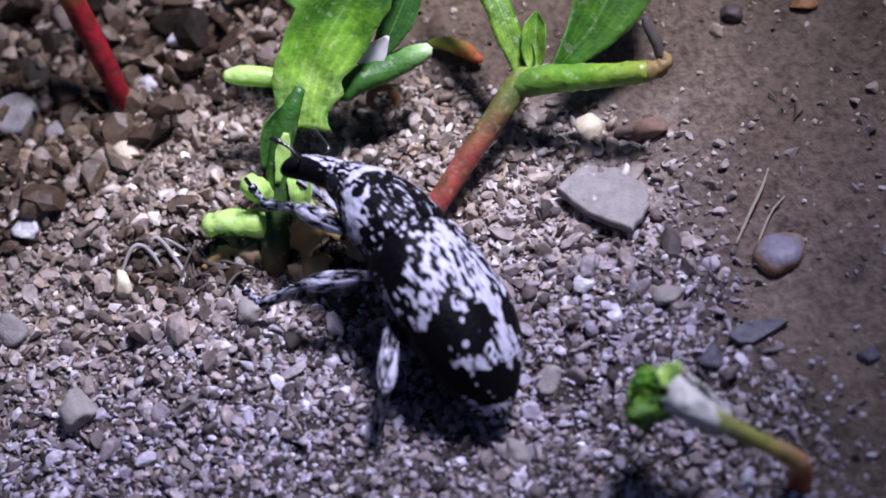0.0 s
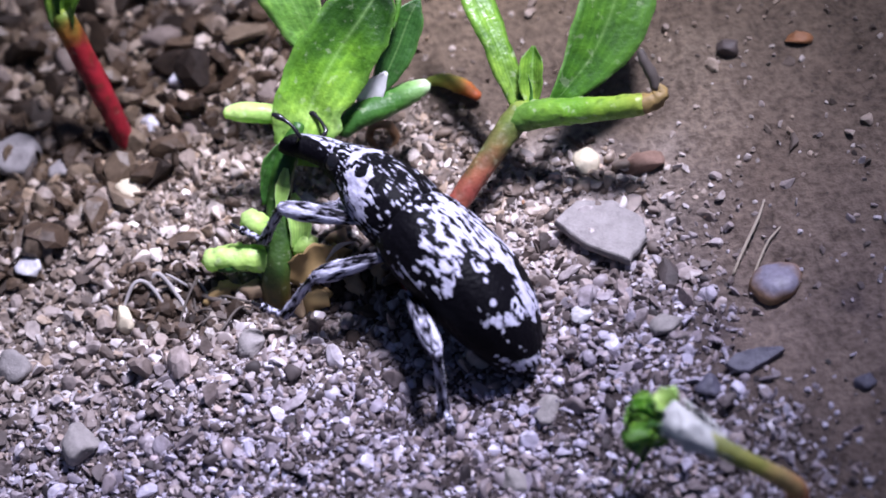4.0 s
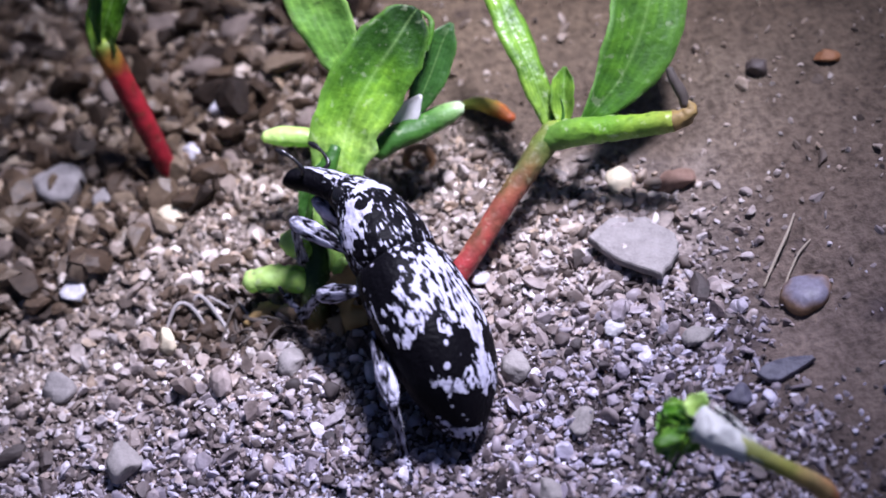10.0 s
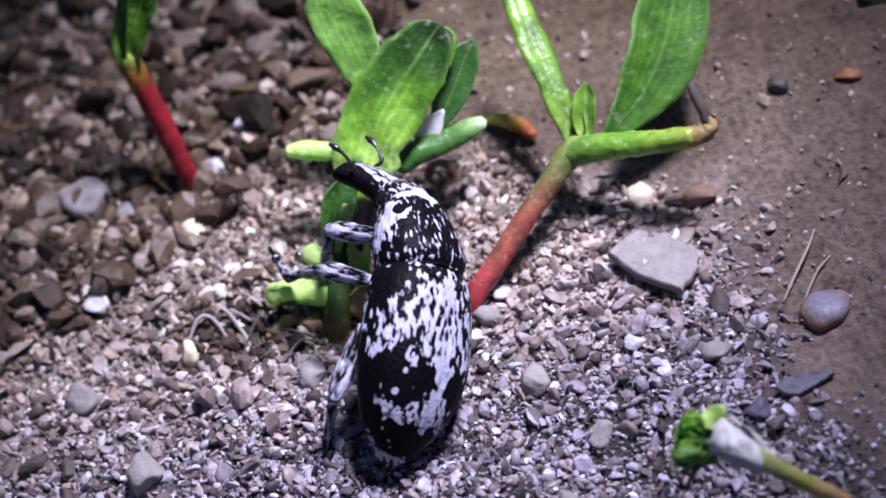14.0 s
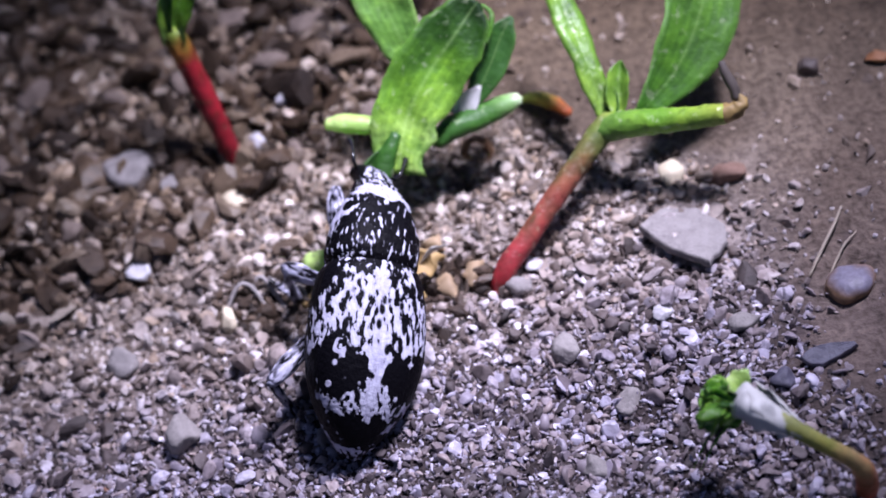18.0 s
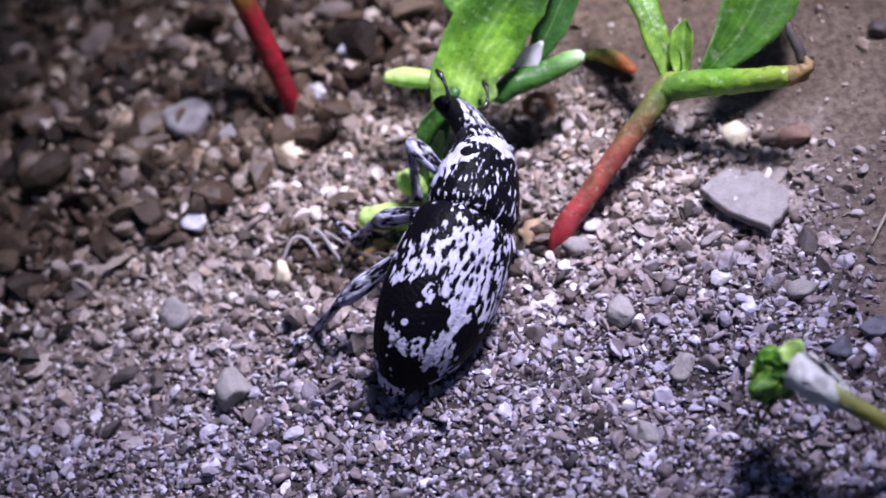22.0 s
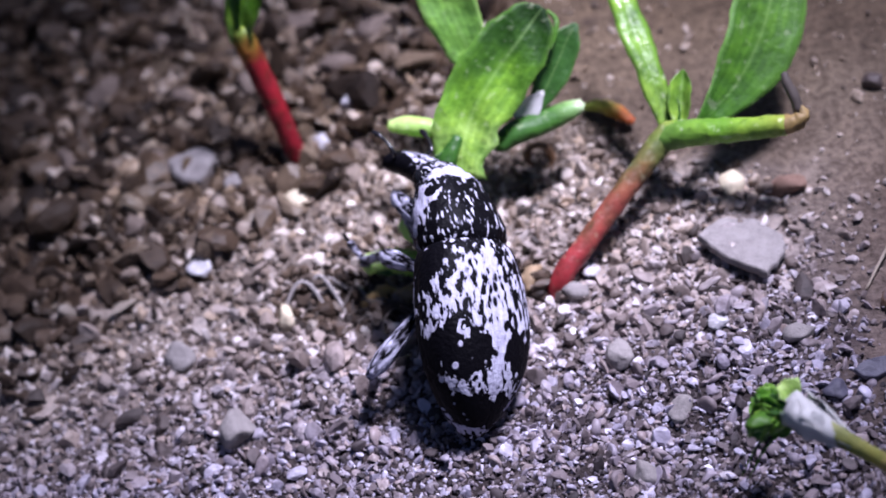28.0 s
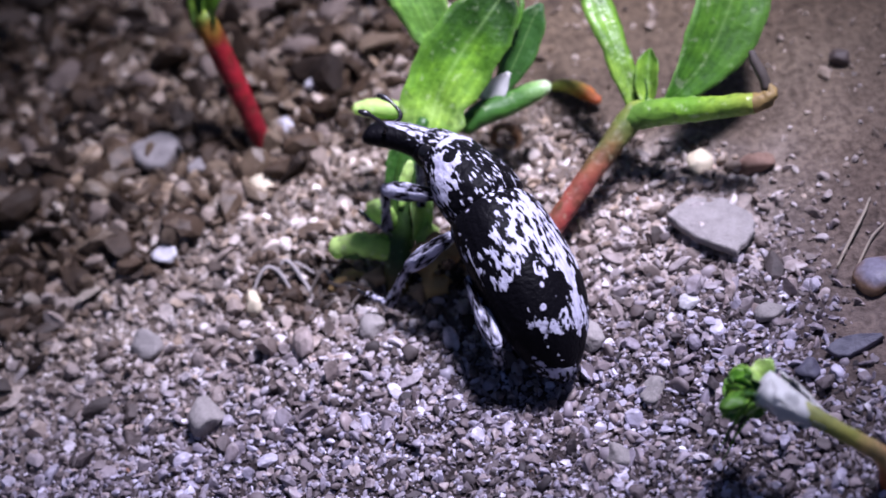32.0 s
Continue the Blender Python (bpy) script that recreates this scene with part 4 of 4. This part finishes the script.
bitten_seedling()
forked_seedling()
red_shoot()
fallen_sprout()

# dry bits on the ground
at = (3.9, 3.3, slope(3.9, 3.3))
tip = thing("fallen_leaf", "curled yellow leaf with an orange dry tip on soil", "leaf", "", at)
part("leaf_blade", tube("leaf_blade", [(2.7, 4.2, 1.0), (3.3, 3.8, 1.3), (4.0, 3.2, 1.3), (4.6, 2.7, 1.0)], [0.2, 0.34, 0.38, 0.22], ORANGE, 16, 10, 0.08, 81, 0.7, at), tip)


at = (0.0, 2.3, slope(0.0, 2.3) - 0.6)
curl = thing("dry_curl", "brown curled dry leaf ring in the dark hollow", "dry leaf", "", at)
part("leaf_blade", tube("leaf_blade", [(0.3 + 0.55 * math.cos(a), 2.3 + 0.2 * math.sin(a), 0.15 + 0.55 * math.sin(a) + 0.05 * a) for a in (-1.2, -0.3, 0.6, 1.5, 2.4, 3.3, 4.2)], [0.12, 0.2, 0.24, 0.24, 0.22, 0.18, 0.1], DRY_BROWN, 26, 10, 0.12, 83, 0.45, at), curl)


def straw(name, label, pts, r, mat, seed):
    pts = [(x, y, ground_z(x, y) + h) for x, y, h in pts]
    return tagged(new(name, tube(name, pts, [r * 0.8, r, r, r * 0.5], mat, 18, 8, 0.15, seed)), label, "straw", "dry straws")


straw("straw", "thin bleached dry straw on sand", [(12.7, -8.8, 0.1), (13.4, -7.9, 0.3), (14.2, -6.9, 0.35), (14.7, -6.0, 0.2)], 0.065, STRAW, 91)
straw("straw", "thin bleached dry straw on sand", [(13.4, -9.2, 0.1), (13.9, -8.5, 0.2), (14.4, -7.9, 0.25), (15.0, -7.4, 0.15)], 0.05, STRAW, 92)
straw("dry_root", "pale curled dry root fibre in the gravel", [(-11.6, -3.1, 0.2), (-10.9, -2.4, 0.7), (-10.3, -2.5, 0.7), (-9.7, -3.6, 0.3)], 0.09, ROOT, 93)
straw("dry_root", "pale curled dry root fibre in the gravel", [(-10.4, -2.5, 0.6), (-9.9, -2.2, 0.9), (-9.3, -2.9, 0.6), (-8.9, -4.0, 0.2)], 0.1, ROOT, 94)
straw("dry_root", "dark dry rootlet in the hollow", [(-8.9, -2.4, 0.4), (-8.2, -3.3, 0.7), (-7.3, -4.0, 0.5), (-6.4, -4.6, 0.2)], 0.13, DRY_DARK, 95)


def husk(label, x, y, ln, turn, seed, mat):
    """A curled scrap of dried leaf lying on the grit."""
    z = ground_z(x, y) + 0.25
    c, s = math.cos(radians(turn)), math.sin(radians(turn))
    pts = [(x + c * ln * q, y + s * ln * q, z + 0.45 * math.sin(3 * (q + 0.5))) for q in (-0.5, -0.15, 0.2, 0.5)]
    tagged(new("dry_leaf", blade("dry_leaf", pts, [0.15, 0.42, 0.4, 0.1], (-s, c, 0.5), mat, 0.8, 0.08, 16, 0.22, seed, 0.2)), label, "dry leaf", "dry leaf scraps")


TAN = plain_mat("dry_leaf", (0.30, 0.21, 0.12), 0.7, 1300, 0.6)
for k, (x, y, ln, turn) in enumerate(((-2.6, -3.2, 1.5, 20), (-1.9, -4.6, 1.7, 100), (-0.7, -4.3, 1.6, 60), (-3.4, -4.6, 1.3, 150), (-4.3, -4.9, 1.2, 80), (-2.4, -2.3, 1.2, -30), (-7.4, -3.4, 1.9, 10), (-6.3, -3.7, 1.6, -20))):
    husk("curled brown scrap of dry leaf on grit", x, y, ln, turn, 120 + k, TAN if k % 3 else DRY)

rng = random.Random(21)
at = (-8.6, -4.4, ground_z(-8.6, -4.4))
tangle = thing("root_tangle", "tangle of dark dry rootlets in a hollow of the gravel", "roots", "", at)
for k in range(13):
    x, y = -8.6 + rng.uniform(-1.6, 1.6), -3.6 + rng.uniform(-1.5, 1.3)
    a, ln = rng.uniform(0, 6.28), rng.uniform(0.6, 1.5)
    pts = []
    for q, h in ((-1, -0.1), (-0.35, 0.45), (0.4, 0.5), (1, 0.0)):
        px, py = x + math.cos(a) * ln * q + rng.uniform(-0.25, 0.25), y + math.sin(a) * ln * q + rng.uniform(-0.25, 0.25)
        pts.append((px, py, ground_z(px, py) + 0.1 + h * rng.uniform(0.5, 1.3)))
    part("rootlet", tube("rootlet", pts, [0.03, 0.055, 0.055, 0.03], rng.choice([DRY_DARK, DRY_DARK, ROOT]), 14, 7, 0.2, 140 + k, at=at), tangle)


# ---------------------------------------------------------------- the weevil (local space: y forward, z up, origin at the waist)
def shell(name, sections, mat, sides=32, lo=0.0, hi=1.0, groove=0.0, lump=0.0):
    """A body shell from sections (y, half width, top, bottom), between the shares lo and hi of the way round from the top."""
    s = spline(sections, 34)
    verts, faces = [], []
    for y, w, t, b in s:
        mid, up, dn = (t + b) / 2, (t - b) / 2, (t - b) / 2
        for k in range(sides + 1):
            a = math.pi * 2 * (lo + (hi - lo) * k / sides)
            c, q = math.sin(a), math.cos(a)
            p = 2.4
            rr = (abs(c) ** p + abs(q) ** p) ** (-1 / p)
            g = 1 - groove * max(0, math.cos(a * 18)) ** 4
            g += lump * noise.noise(Vector((6 * c, 2.6 * y, 6 * q)))
            verts.append((w * c * rr * g, y, mid + up * q * rr * g))
    m = sides + 1
    n = len(s)
    faces = [(i * m + k, i * m + k + 1, (i + 1) * m + k + 1, (i + 1) * m + k) for i in range(n - 1) for k in range(sides)]
    for i, f in ((0, 1), (n - 1, -1)):
        ring = [i * m + k for k in range(m if (hi - lo) < 1 else sides)]
        faces.append(tuple(ring[::f]))
    return mesh_of(name, verts, faces, mat)


def droop(tilt, turn):
    """The bend of the forebody at the waist, in degrees."""
    return pose(0, 0.1 * MM, -0.2 * MM) @ pose(0, 0, 0, 0, 0, turn) @ pose(0, 0, 0, tilt) @ pose(0, -0.1 * MM, 0.2 * MM)


BODY_SECTIONS = [(-7.9, 0.14, -0.75, -1.05), (-7.65, 0.5, -0.25, -1.4), (-7.0, 1.12, 0.45, -1.7), (-5.7, 1.96, 1.28, -1.86), (-4.0, 2.42, 1.74, -1.9), (-2.2, 2.42, 1.8, -1.84), (-0.95, 2.27, 1.72, -1.76), (-0.35, 2.08, 1.6, -1.68), (-0.02, 1.82, 1.44, -1.58)]


def fringe(length, seed):
    """Short stiff hairs round a shin, slanting towards the foot."""
    rng = random.Random(seed)
    verts, faces = [], []
    for _ in range(46):
        a, z = rng.uniform(0, 6.283), rng.uniform(0.15, 1.0) * length
        u, v = Vector((math.cos(a), math.sin(a), 0)), Vector((-math.sin(a), math.cos(a), 0))
        b = u * 0.17 + Vector((0, 0.02, z))
        tip = b + u * rng.uniform(0.1, 0.2) + v * rng.uniform(-0.06, 0.06) + Vector((0, 0, rng.uniform(0.12, 0.28)))
        n = len(verts)
        verts += [tuple(b + v * 0.02), tuple(b - v * 0.02), tuple(b + Vector((0, 0, 0.04))), tuple(tip)]
        faces += [(n, n + 1, n + 3), (n + 1, n + 2, n + 3), (n + 2, n, n + 3)]
    return mesh_of("fringe", verts, faces, HAIR)


def weevil():
    w = thing("weevil", "black weevil mottled with white scales, gnawing a seedling leaf", "beetle")
    inner = [(y + 0.05 if y > -7.6 else y + 0.25, wd * 0.94, t - 0.1, b) for y, wd, t, b in BODY_SECTIONS]
    part("abdomen", shell("abdomen", inner, BELLY), w, "black underside")
    for lo, hi in ((0.0, 0.31), (1.0, 0.69)):
        part("wing_case", shell("wing_case", BODY_SECTIONS, ELYTRA, 30, lo, hi, 0.012), w, "wing case with white bands and black patches")
    pn = part("pronotum", shell("pronotum", [(-0.35, 1.65, 1.28, -1.42), (0.0, 1.88, 1.48, -1.5), (0.5, 1.95, 1.54, -1.54), (1.3, 1.88, 1.44, -1.46), (2.1, 1.66, 1.26, -1.3), (2.8, 1.4, 1.06, -1.12), (3.1, 1.24, 0.93, -1.0)], PRONOTUM, 64, lump=0.035), w, "black pronotum with white flecks")
    pn.matrix_basis = droop(-10, 0)
    hd = part("head", shell("head", [(-0.35, 1.0, 0.85, -0.9), (0.1, 1.12, 0.92, -0.95), (0.7, 1.04, 0.82, -0.88), (1.15, 0.86, 0.6, -0.74), (1.3, 0.7, 0.44, -0.64)], HEADM, 28), w, "head with white scales")
    hd.matrix_basis = droop(-10, 0) @ pose(0, 2.9 * MM, -0.1 * MM)
    part("rostrum", shell("rostrum", [(1.0, 0.86, 0.6, -0.7), (1.6, 0.8, 0.46, -0.78), (2.3, 0.78, 0.2, -0.96), (2.95, 0.84, -0.14, -1.2), (3.3, 0.76, -0.36, -1.24), (3.45, 0.4, -0.62, -1.08)], SNOUT, 24), hd, "thick blunt snout")
    for s in (-1, 1):
        eye = [(1.0 * s + 0.12 * s * math.cos(a) * math.sin(b), 0.72 + 0.3 * math.cos(b), 0.05 + 0.4 * math.sin(a) * math.sin(b)) for b in np.linspace(0.02, 3.12, 8) for a in np.linspace(0, 2 * math.pi, 13)[:-1]]
        ef = [(i * 12 + k, i * 12 + (k + 1) % 12, (i + 1) * 12 + (k + 1) % 12, (i + 1) * 12 + k) for i in range(7) for k in range(12)]
        part("eye", mesh_of("eye", eye, ef, SHELL), hd, "shiny black eye")
        ant = part("antenna", tube("antenna", [(0.6 * s, 2.75, -0.45), (0.85 * s, 2.6, -0.15), (1.05 * s, 2.6, 0.12), (1.15 * s, 2.95, 0.28), (1.22 * s, 3.3, 0.33), (1.28 * s, 3.6, 0.32), (1.32 * s, 3.9, 0.26)], [0.08, 0.075, 0.1, 0.07, 0.08, 0.14, 0.09], SHELL, 18, 8, 0.15, 5), hd, "thin elbowed black antenna")
    legs = {}
    # name: hip, thigh length, shin length
    for kind, hip, thigh, shin in (("fore", (1.1, 1.4, -1.2), 3.1, 2.6), ("middle", (1.4, -0.45, -1.5), 2.8, 2.6), ("hind", (1.5, -2.5, -1.6), 3.1, 3.0)):
        for s in (-1, 1):
            th = part("thigh", tube("thigh", [(0, 0, -0.15), (0, 0, 0.5), (0, 0, thigh * 0.6), (0, 0, thigh * 0.85), (0, 0, thigh)], [0.22, 0.29, 0.41, 0.37, 0.26], LEGM, 16, 12, 0.06, 3), w, "swollen white-scaled thigh")
            sh = part("shin", tube("shin", [(0, 0, -0.05), (0, 0.02, 0.4), (0, 0.04, shin * 0.6), (0, 0, shin)], [0.21, 0.2, 0.2, 0.26], LEGM, 14, 10, 0.08, 4), w, "thin scaly shin")
            part("fringe", fringe(shin, 7 + len(legs)), sh, "short white hair fringe")
            z0 = shin
            for q, (a, b, r) in enumerate(((0.0, 0.4, 0.15), (0.4, 0.75, 0.17), (0.75, 1.1, 0.21), (1.1, 1.6, 0.1))):
                part("foot_joint" if q < 3 else "claw", tube("foot_joint", [(0, 0.1 + a * 0.9, z0 + 0.02 - a * 0.1), (0, 0.1 + (a + b) * 0.45, z0 + 0.05 - a * 0.1), (0, 0.1 + b * 0.9, z0 + 0.02 - b * 0.1)], [r * 0.6, r, r * 0.75], LEGM if q < 3 else SHELL, 8, 8, 0.05, q), sh)
            legs[kind, s] = (th, sh, hip, thigh, shin)
    return w, pn, hd, legs


beetle, beetle_chest, beetle_head, beetle_legs = weevil()

# ---------------------------------------------------------------- single grains, the ones nearest the weevil
rng = np.random.default_rng(77)
GRAIN_SHAPES = [mesh_of("grain", stone_shape(rng, FINE), [tuple(int(i) for i in f) for f in FINE[1]], GRAIN) for _ in range(12)]
made = 0
while made < 300:
    x, y = rng.uniform(-13, 12), rng.uniform(-17, 4)
    if rng.random() < sandy(x, y) or math.hypot(x + 5.4, y + 4) < 1.0:
        continue
    r = rng.uniform(0.17, 0.34)
    g = new("grain", GRAIN_SHAPES[made % 12])
    g.parent = ground
    g.matrix_basis = pose(x * MM, y * MM, (ground_z(x, y) + r * 0.25) * MM, 0, 0, rng.uniform(0, 360)) @ Matrix.Diagonal((r, r, r, 1))
    made += 1

# ---------------------------------------------------------------- how the weevil moves
# seconds; waist in mm; heading, nose-up tilt, lean, nod and turn of the forebody in degrees
BODY = [
    (0, 0.01, -7.75, 2.95, 22, 19, 40, -9, -1),
    (1, 0.54, -6.22, 2.18, 32, 8, 42, 3, -4),
    (2, 0.72, -6.35, 2.50, 35, 13, 40, 3, -4),
    (3, 0.65, -5.58, 2.56, 36, 14, 36, 2, 1),
    (3.5, 0.68, -5.54, 3.08, 35, 19, 38, -2, -5),
    (5.5, -0.60, -3.44, 2.63, 32, 9, 50, 3, -1),
    (6, -0.72, -3.95, 2.46, 32, 1, 50, 3, 8),
    (7, -0.56, -4.75, 2.89, 41, 26, 44, -9, -1),
    (8, -0.14, -4.08, 2.34, 34, 27, 45, 2, 5),
    (9, -1.40, -6.68, 3.78, 18, 27, 43, -7, -3),
    (10, -1.51, -6.30, 3.45, 17, 25, 48, -2, -5),
    (11, -4.24, -6.64, 3.50, 1, 29, 33, -10, -1),
    (12, -4.25, -6.37, 3.23, -5, 26, 30, -6, -1),
    (13, -2.88, -6.28, 3.05, -17, 25, 55, -5, -5),
    (14, -1.35, -6.42, 3.55, -18, 27, 60, -18, 1),
    (16.5, -4.23, -6.32, 3.23, -7, 25, 22, -9, -3),
    (17, -5.00, -5.56, 3.30, -15, 24, 23, -9, 0),
    (18, -4.96, -6.60, 3.18, -15, 27, 33, -9, -6),
    (19, -3.59, -6.59, 2.44, -29, 20, 62, -8, 5),
    (20, -3.6, -6.64, 2.68, -31, 22, 62, -10, -3),
    (21, -3.52, -6.49, 2.73, -33, 22, 63, -11, -4),
    (22, -3.10, -6.50, 3.04, -32, 24, 61, -13, -1),
    (23, -3.91, -6.03, 3.02, -30, 24, 61, -9, -3),
    (24, -5.43, -4.81, 3.54, -34, 29, 38, -10, -6),
    (24.5, -5.73, -4.43, 3.50, -44, 27, 15, -13, -2),
    (25, -5.79, -4.06, 3.44, -55, 26, 19, -15, -3),
    (25.5, -5.14, -5.75, 3.47, -41, 28, 21, -13, 3),
    (27.5, -3.44, -5.70, 3.21, -30, 25, 45, -15, 2),
    (28, -3.36, -6.34, 3.74, -2, 30, 42, -12, -0),
    (29, -3.24, -6.07, 3.79, 9, 28, 46, -9, -1),
    (30, -2.15, -5.61, 3.75, 6, 27, 52, -8, -6),
    (31, -0.55, -5.27, 3.93, 17, 27, 52, -11, -1),
    (32, -0.9, -5.73, 3.93, 21, 27, 48, -8, 1),
]
# seconds; nod, turn of the head in degrees
HEAD = [
    (0.0, -12, 6),
    (1.0, -8, 2),
    (2.0, -2, 4),
    (3.0, -6, 0),
    (3.5, -10, 2),
    (5.5, 2, 8),
    (6.0, -16, 6),
    (7.0, -10, 2),
    (8.0, -18, -6),
    (9.0, -18, 10),
    (10.0, -22, 14),
    (11.0, -4, -8),
    (12.0, -6, 0),
    (13.0, -12, 4),
    (14.0, -22, 24),
    (16.5, -38, 0),
    (17.0, -44, 0),
    (18.0, -26, -4),
    (19.0, -16, 10),
    (20.0, -26, 20),
    (21.0, -26, 20),
    (22.0, -24, 18),
    (23.0, -22, 16),
    (24.0, -24, 0),
    (24.5, -34, 2),
    (25.0, -38, 6),
    (25.5, -34, 0),
    (27.5, -20, 12),
    (28.0, -26, 8),
    (28.5, -16, 12),
    (29.0, -36, 18),
    (29.5, -28, 18),
    (30.0, -24, 20),
    (31.0, -18, 26),
    (32.0, -14, 22),
]
# where the weevil's near feet stand: seconds; place in mm
MIDDLE_FEET = [
    (0, -7.6, -6.4, -1.0), (1, -7.1, -6.6, -1.0), (2, -6.9, -6.5, -1.0), (3, -6.8, -6.0, -0.9), (6, -4.3, -4.7, -0.7), (7, -2.6, -7.0, -0.8), (8, -4.1, -6.8, -0.9), (9, -4.0, -3.7, -0.6), (11, -7.9, -4.8, -1.0), (13, -9.3, -5.7, -1.1), (14, -8.7, -1.0, 0.0), (16.5, -8.4, -2.2, -0.6), (18, -8.5, -3.5, -0.8), (19, -9.4, -2.4, -0.8), (20, -10.0, -2.4, -0.8), (21, -9.1, -3.0, -0.8), (23, -8.3, -3.1, -0.8), (24, -10.6, -4.9, -1.3), (25, -11.1, -5.0, -1.3), (27.5, -8.2, -1.2, -0.4), (28, -8.0, -2.4, 0.2), (29, -7.7, -2.2, 0.3), (30, -8.8, -1.2, -0.4), (31, -4.7, -7.5, -0.9), (32, -5.9, -5.7, -0.8),
]
HIND_FEET = [
    (0, -2.5, -13.1, -1.3), (1, 1.5, -13.6, -1.0), (2, 0.8, -13.6, -1.1), (3, 0.6, -12.2, -0.9), (6, -0.1, -10.5, -0.8), (7, 0.5, -10.7, -0.8), (8, 0.4, -12.2, -1.0), (9, -2.8, -11.8, -1.2), (10, -2.8, -12.2, -1.2), (11, -7.4, -10.9, -1.5), (12, -8.2, -10.7, -1.5), (13, -8.4, -10.7, -1.6), (14, -6.5, -10.1, -1.4), (16.5, -8.5, -10.2, -1.6), (17, -8.6, -10.3, -1.6), (18, -9.2, -9.4, -1.5), (19, -9.8, -9.2, -1.5), (20, -10.9, -8.9, -1.6), (21, -10.5, -8.4, -1.5), (23, -10.5, -6.1, -1.3), (24, -11.6, -5.3, -1.4), (25, -12.6, -5.5, -1.5), (27.5, -10.4, -5.6, -1.3), (28, -7.9, -8.1, -1.3), (29, -6.0, -8.5, -1.2), (30, -6.6, -9.3, -1.3), (31, -0.8, -9.8, -0.8), (32, -1.6, -10.0, -0.9),
]


def at_time(rows, t):
    a = np.array(rows, float)
    return np.array([np.interp(t, a[:, 0], a[:, k]) for k in range(1, a.shape[1])])


def body_pose(t):
    x, y, z, head, tilt, lean = at_time(BODY, t)[:6]
    return pose(x * MM, y * MM, z * MM, 0, 0, head) @ pose(0, 0, 0, tilt) @ pose(0, 0, 0, 0, lean)


def bone(a, b, bend):
    """The pose of a limb that runs from a to b (its z), its front towards bend."""
    z = (b - a).normalized()
    x = bend.cross(z)
    x = x.normalized() if x.length > 1e-9 else Vector((1, 0, 0))
    y = z.cross(x)
    return Matrix.Translation(a) @ Matrix((x, y, z)).transposed().to_4x4()


def leg_poses(side, hip, thigh, shin, foot, knee_way):
    """Thigh and shin poses in the weevil's space for a foot there."""
    h = Vector((hip[0] * side, hip[1], hip[2])) * MM
    a, b = thigh * MM, shin * MM
    d = foot - h
    ln = min(max(d.length, abs(a - b) + 0.3 * MM), (a + b) * 0.985)
    u = d.normalized()
    c = (a * a + ln * ln - b * b) / (2 * a * ln)
    out = (knee_way - u * knee_way.dot(u)).normalized()
    knee = h + u * a * c + out * a * math.sqrt(max(0, 1 - c * c))
    return bone(h, knee, out), bone(knee, h + u * ln, out)


def motions():
    walk(beetle, [(t, body_pose(t)) for t, *_ in BODY])
    hx = Vector((0, 2.9, -0.1)) * MM
    walk(beetle_chest, [(row[0], droop(*row[7:])) for row in BODY])
    walk(beetle_head, [(t, droop(*at_time(BODY, t)[6:]) @ Matrix.Translation(hx) @ pose(0, 0, 0, 0, 0, yaw) @ pose(0, 0, 0, nod)) for t, nod, yaw in HEAD])
    times = [t for t, *_ in BODY]
    for (kind, side), (th, sh, hip, thigh, shin) in beetle_legs.items():
        rows = []
        for t in times:
            m = body_pose(t)
            if kind == "fore":
                foot = Vector((-5.3, -2.8, 1.0) if side < 0 else (-3.7, -2.1, 1.3)) * MM
                way = Vector((-0.85, 0.7, 0.6) if side < 0 else (0.2, 0.6, -0.5))
            elif side < 0:
                foot = Vector(at_time(MIDDLE_FEET if kind == "middle" else HIND_FEET, t)) * MM
                way = Vector((side * 0.9, 0.5, 0.9)) if kind == "middle" else Vector((side * 0.9, -0.5, 0.5))
            else:
                p = m @ (Vector((1.2, 1.2, 0) if kind == "middle" else (0.3, -5.0, 0)) * MM)
                foot = Vector((p.x, p.y, (slope(p.x / MM, p.y / MM) + 0.2) * MM))
                way = Vector((0.1, 0.8, -0.2) if kind == "middle" else (0.1, -0.7, 0.0))
            rows.append((t, *leg_poses(side, hip, thigh, shin, m.inverted() @ foot, way)))
        walk(th, [(t, a) for t, a, b in rows])
        walk(sh, [(t, b) for t, a, b in rows])


motions()
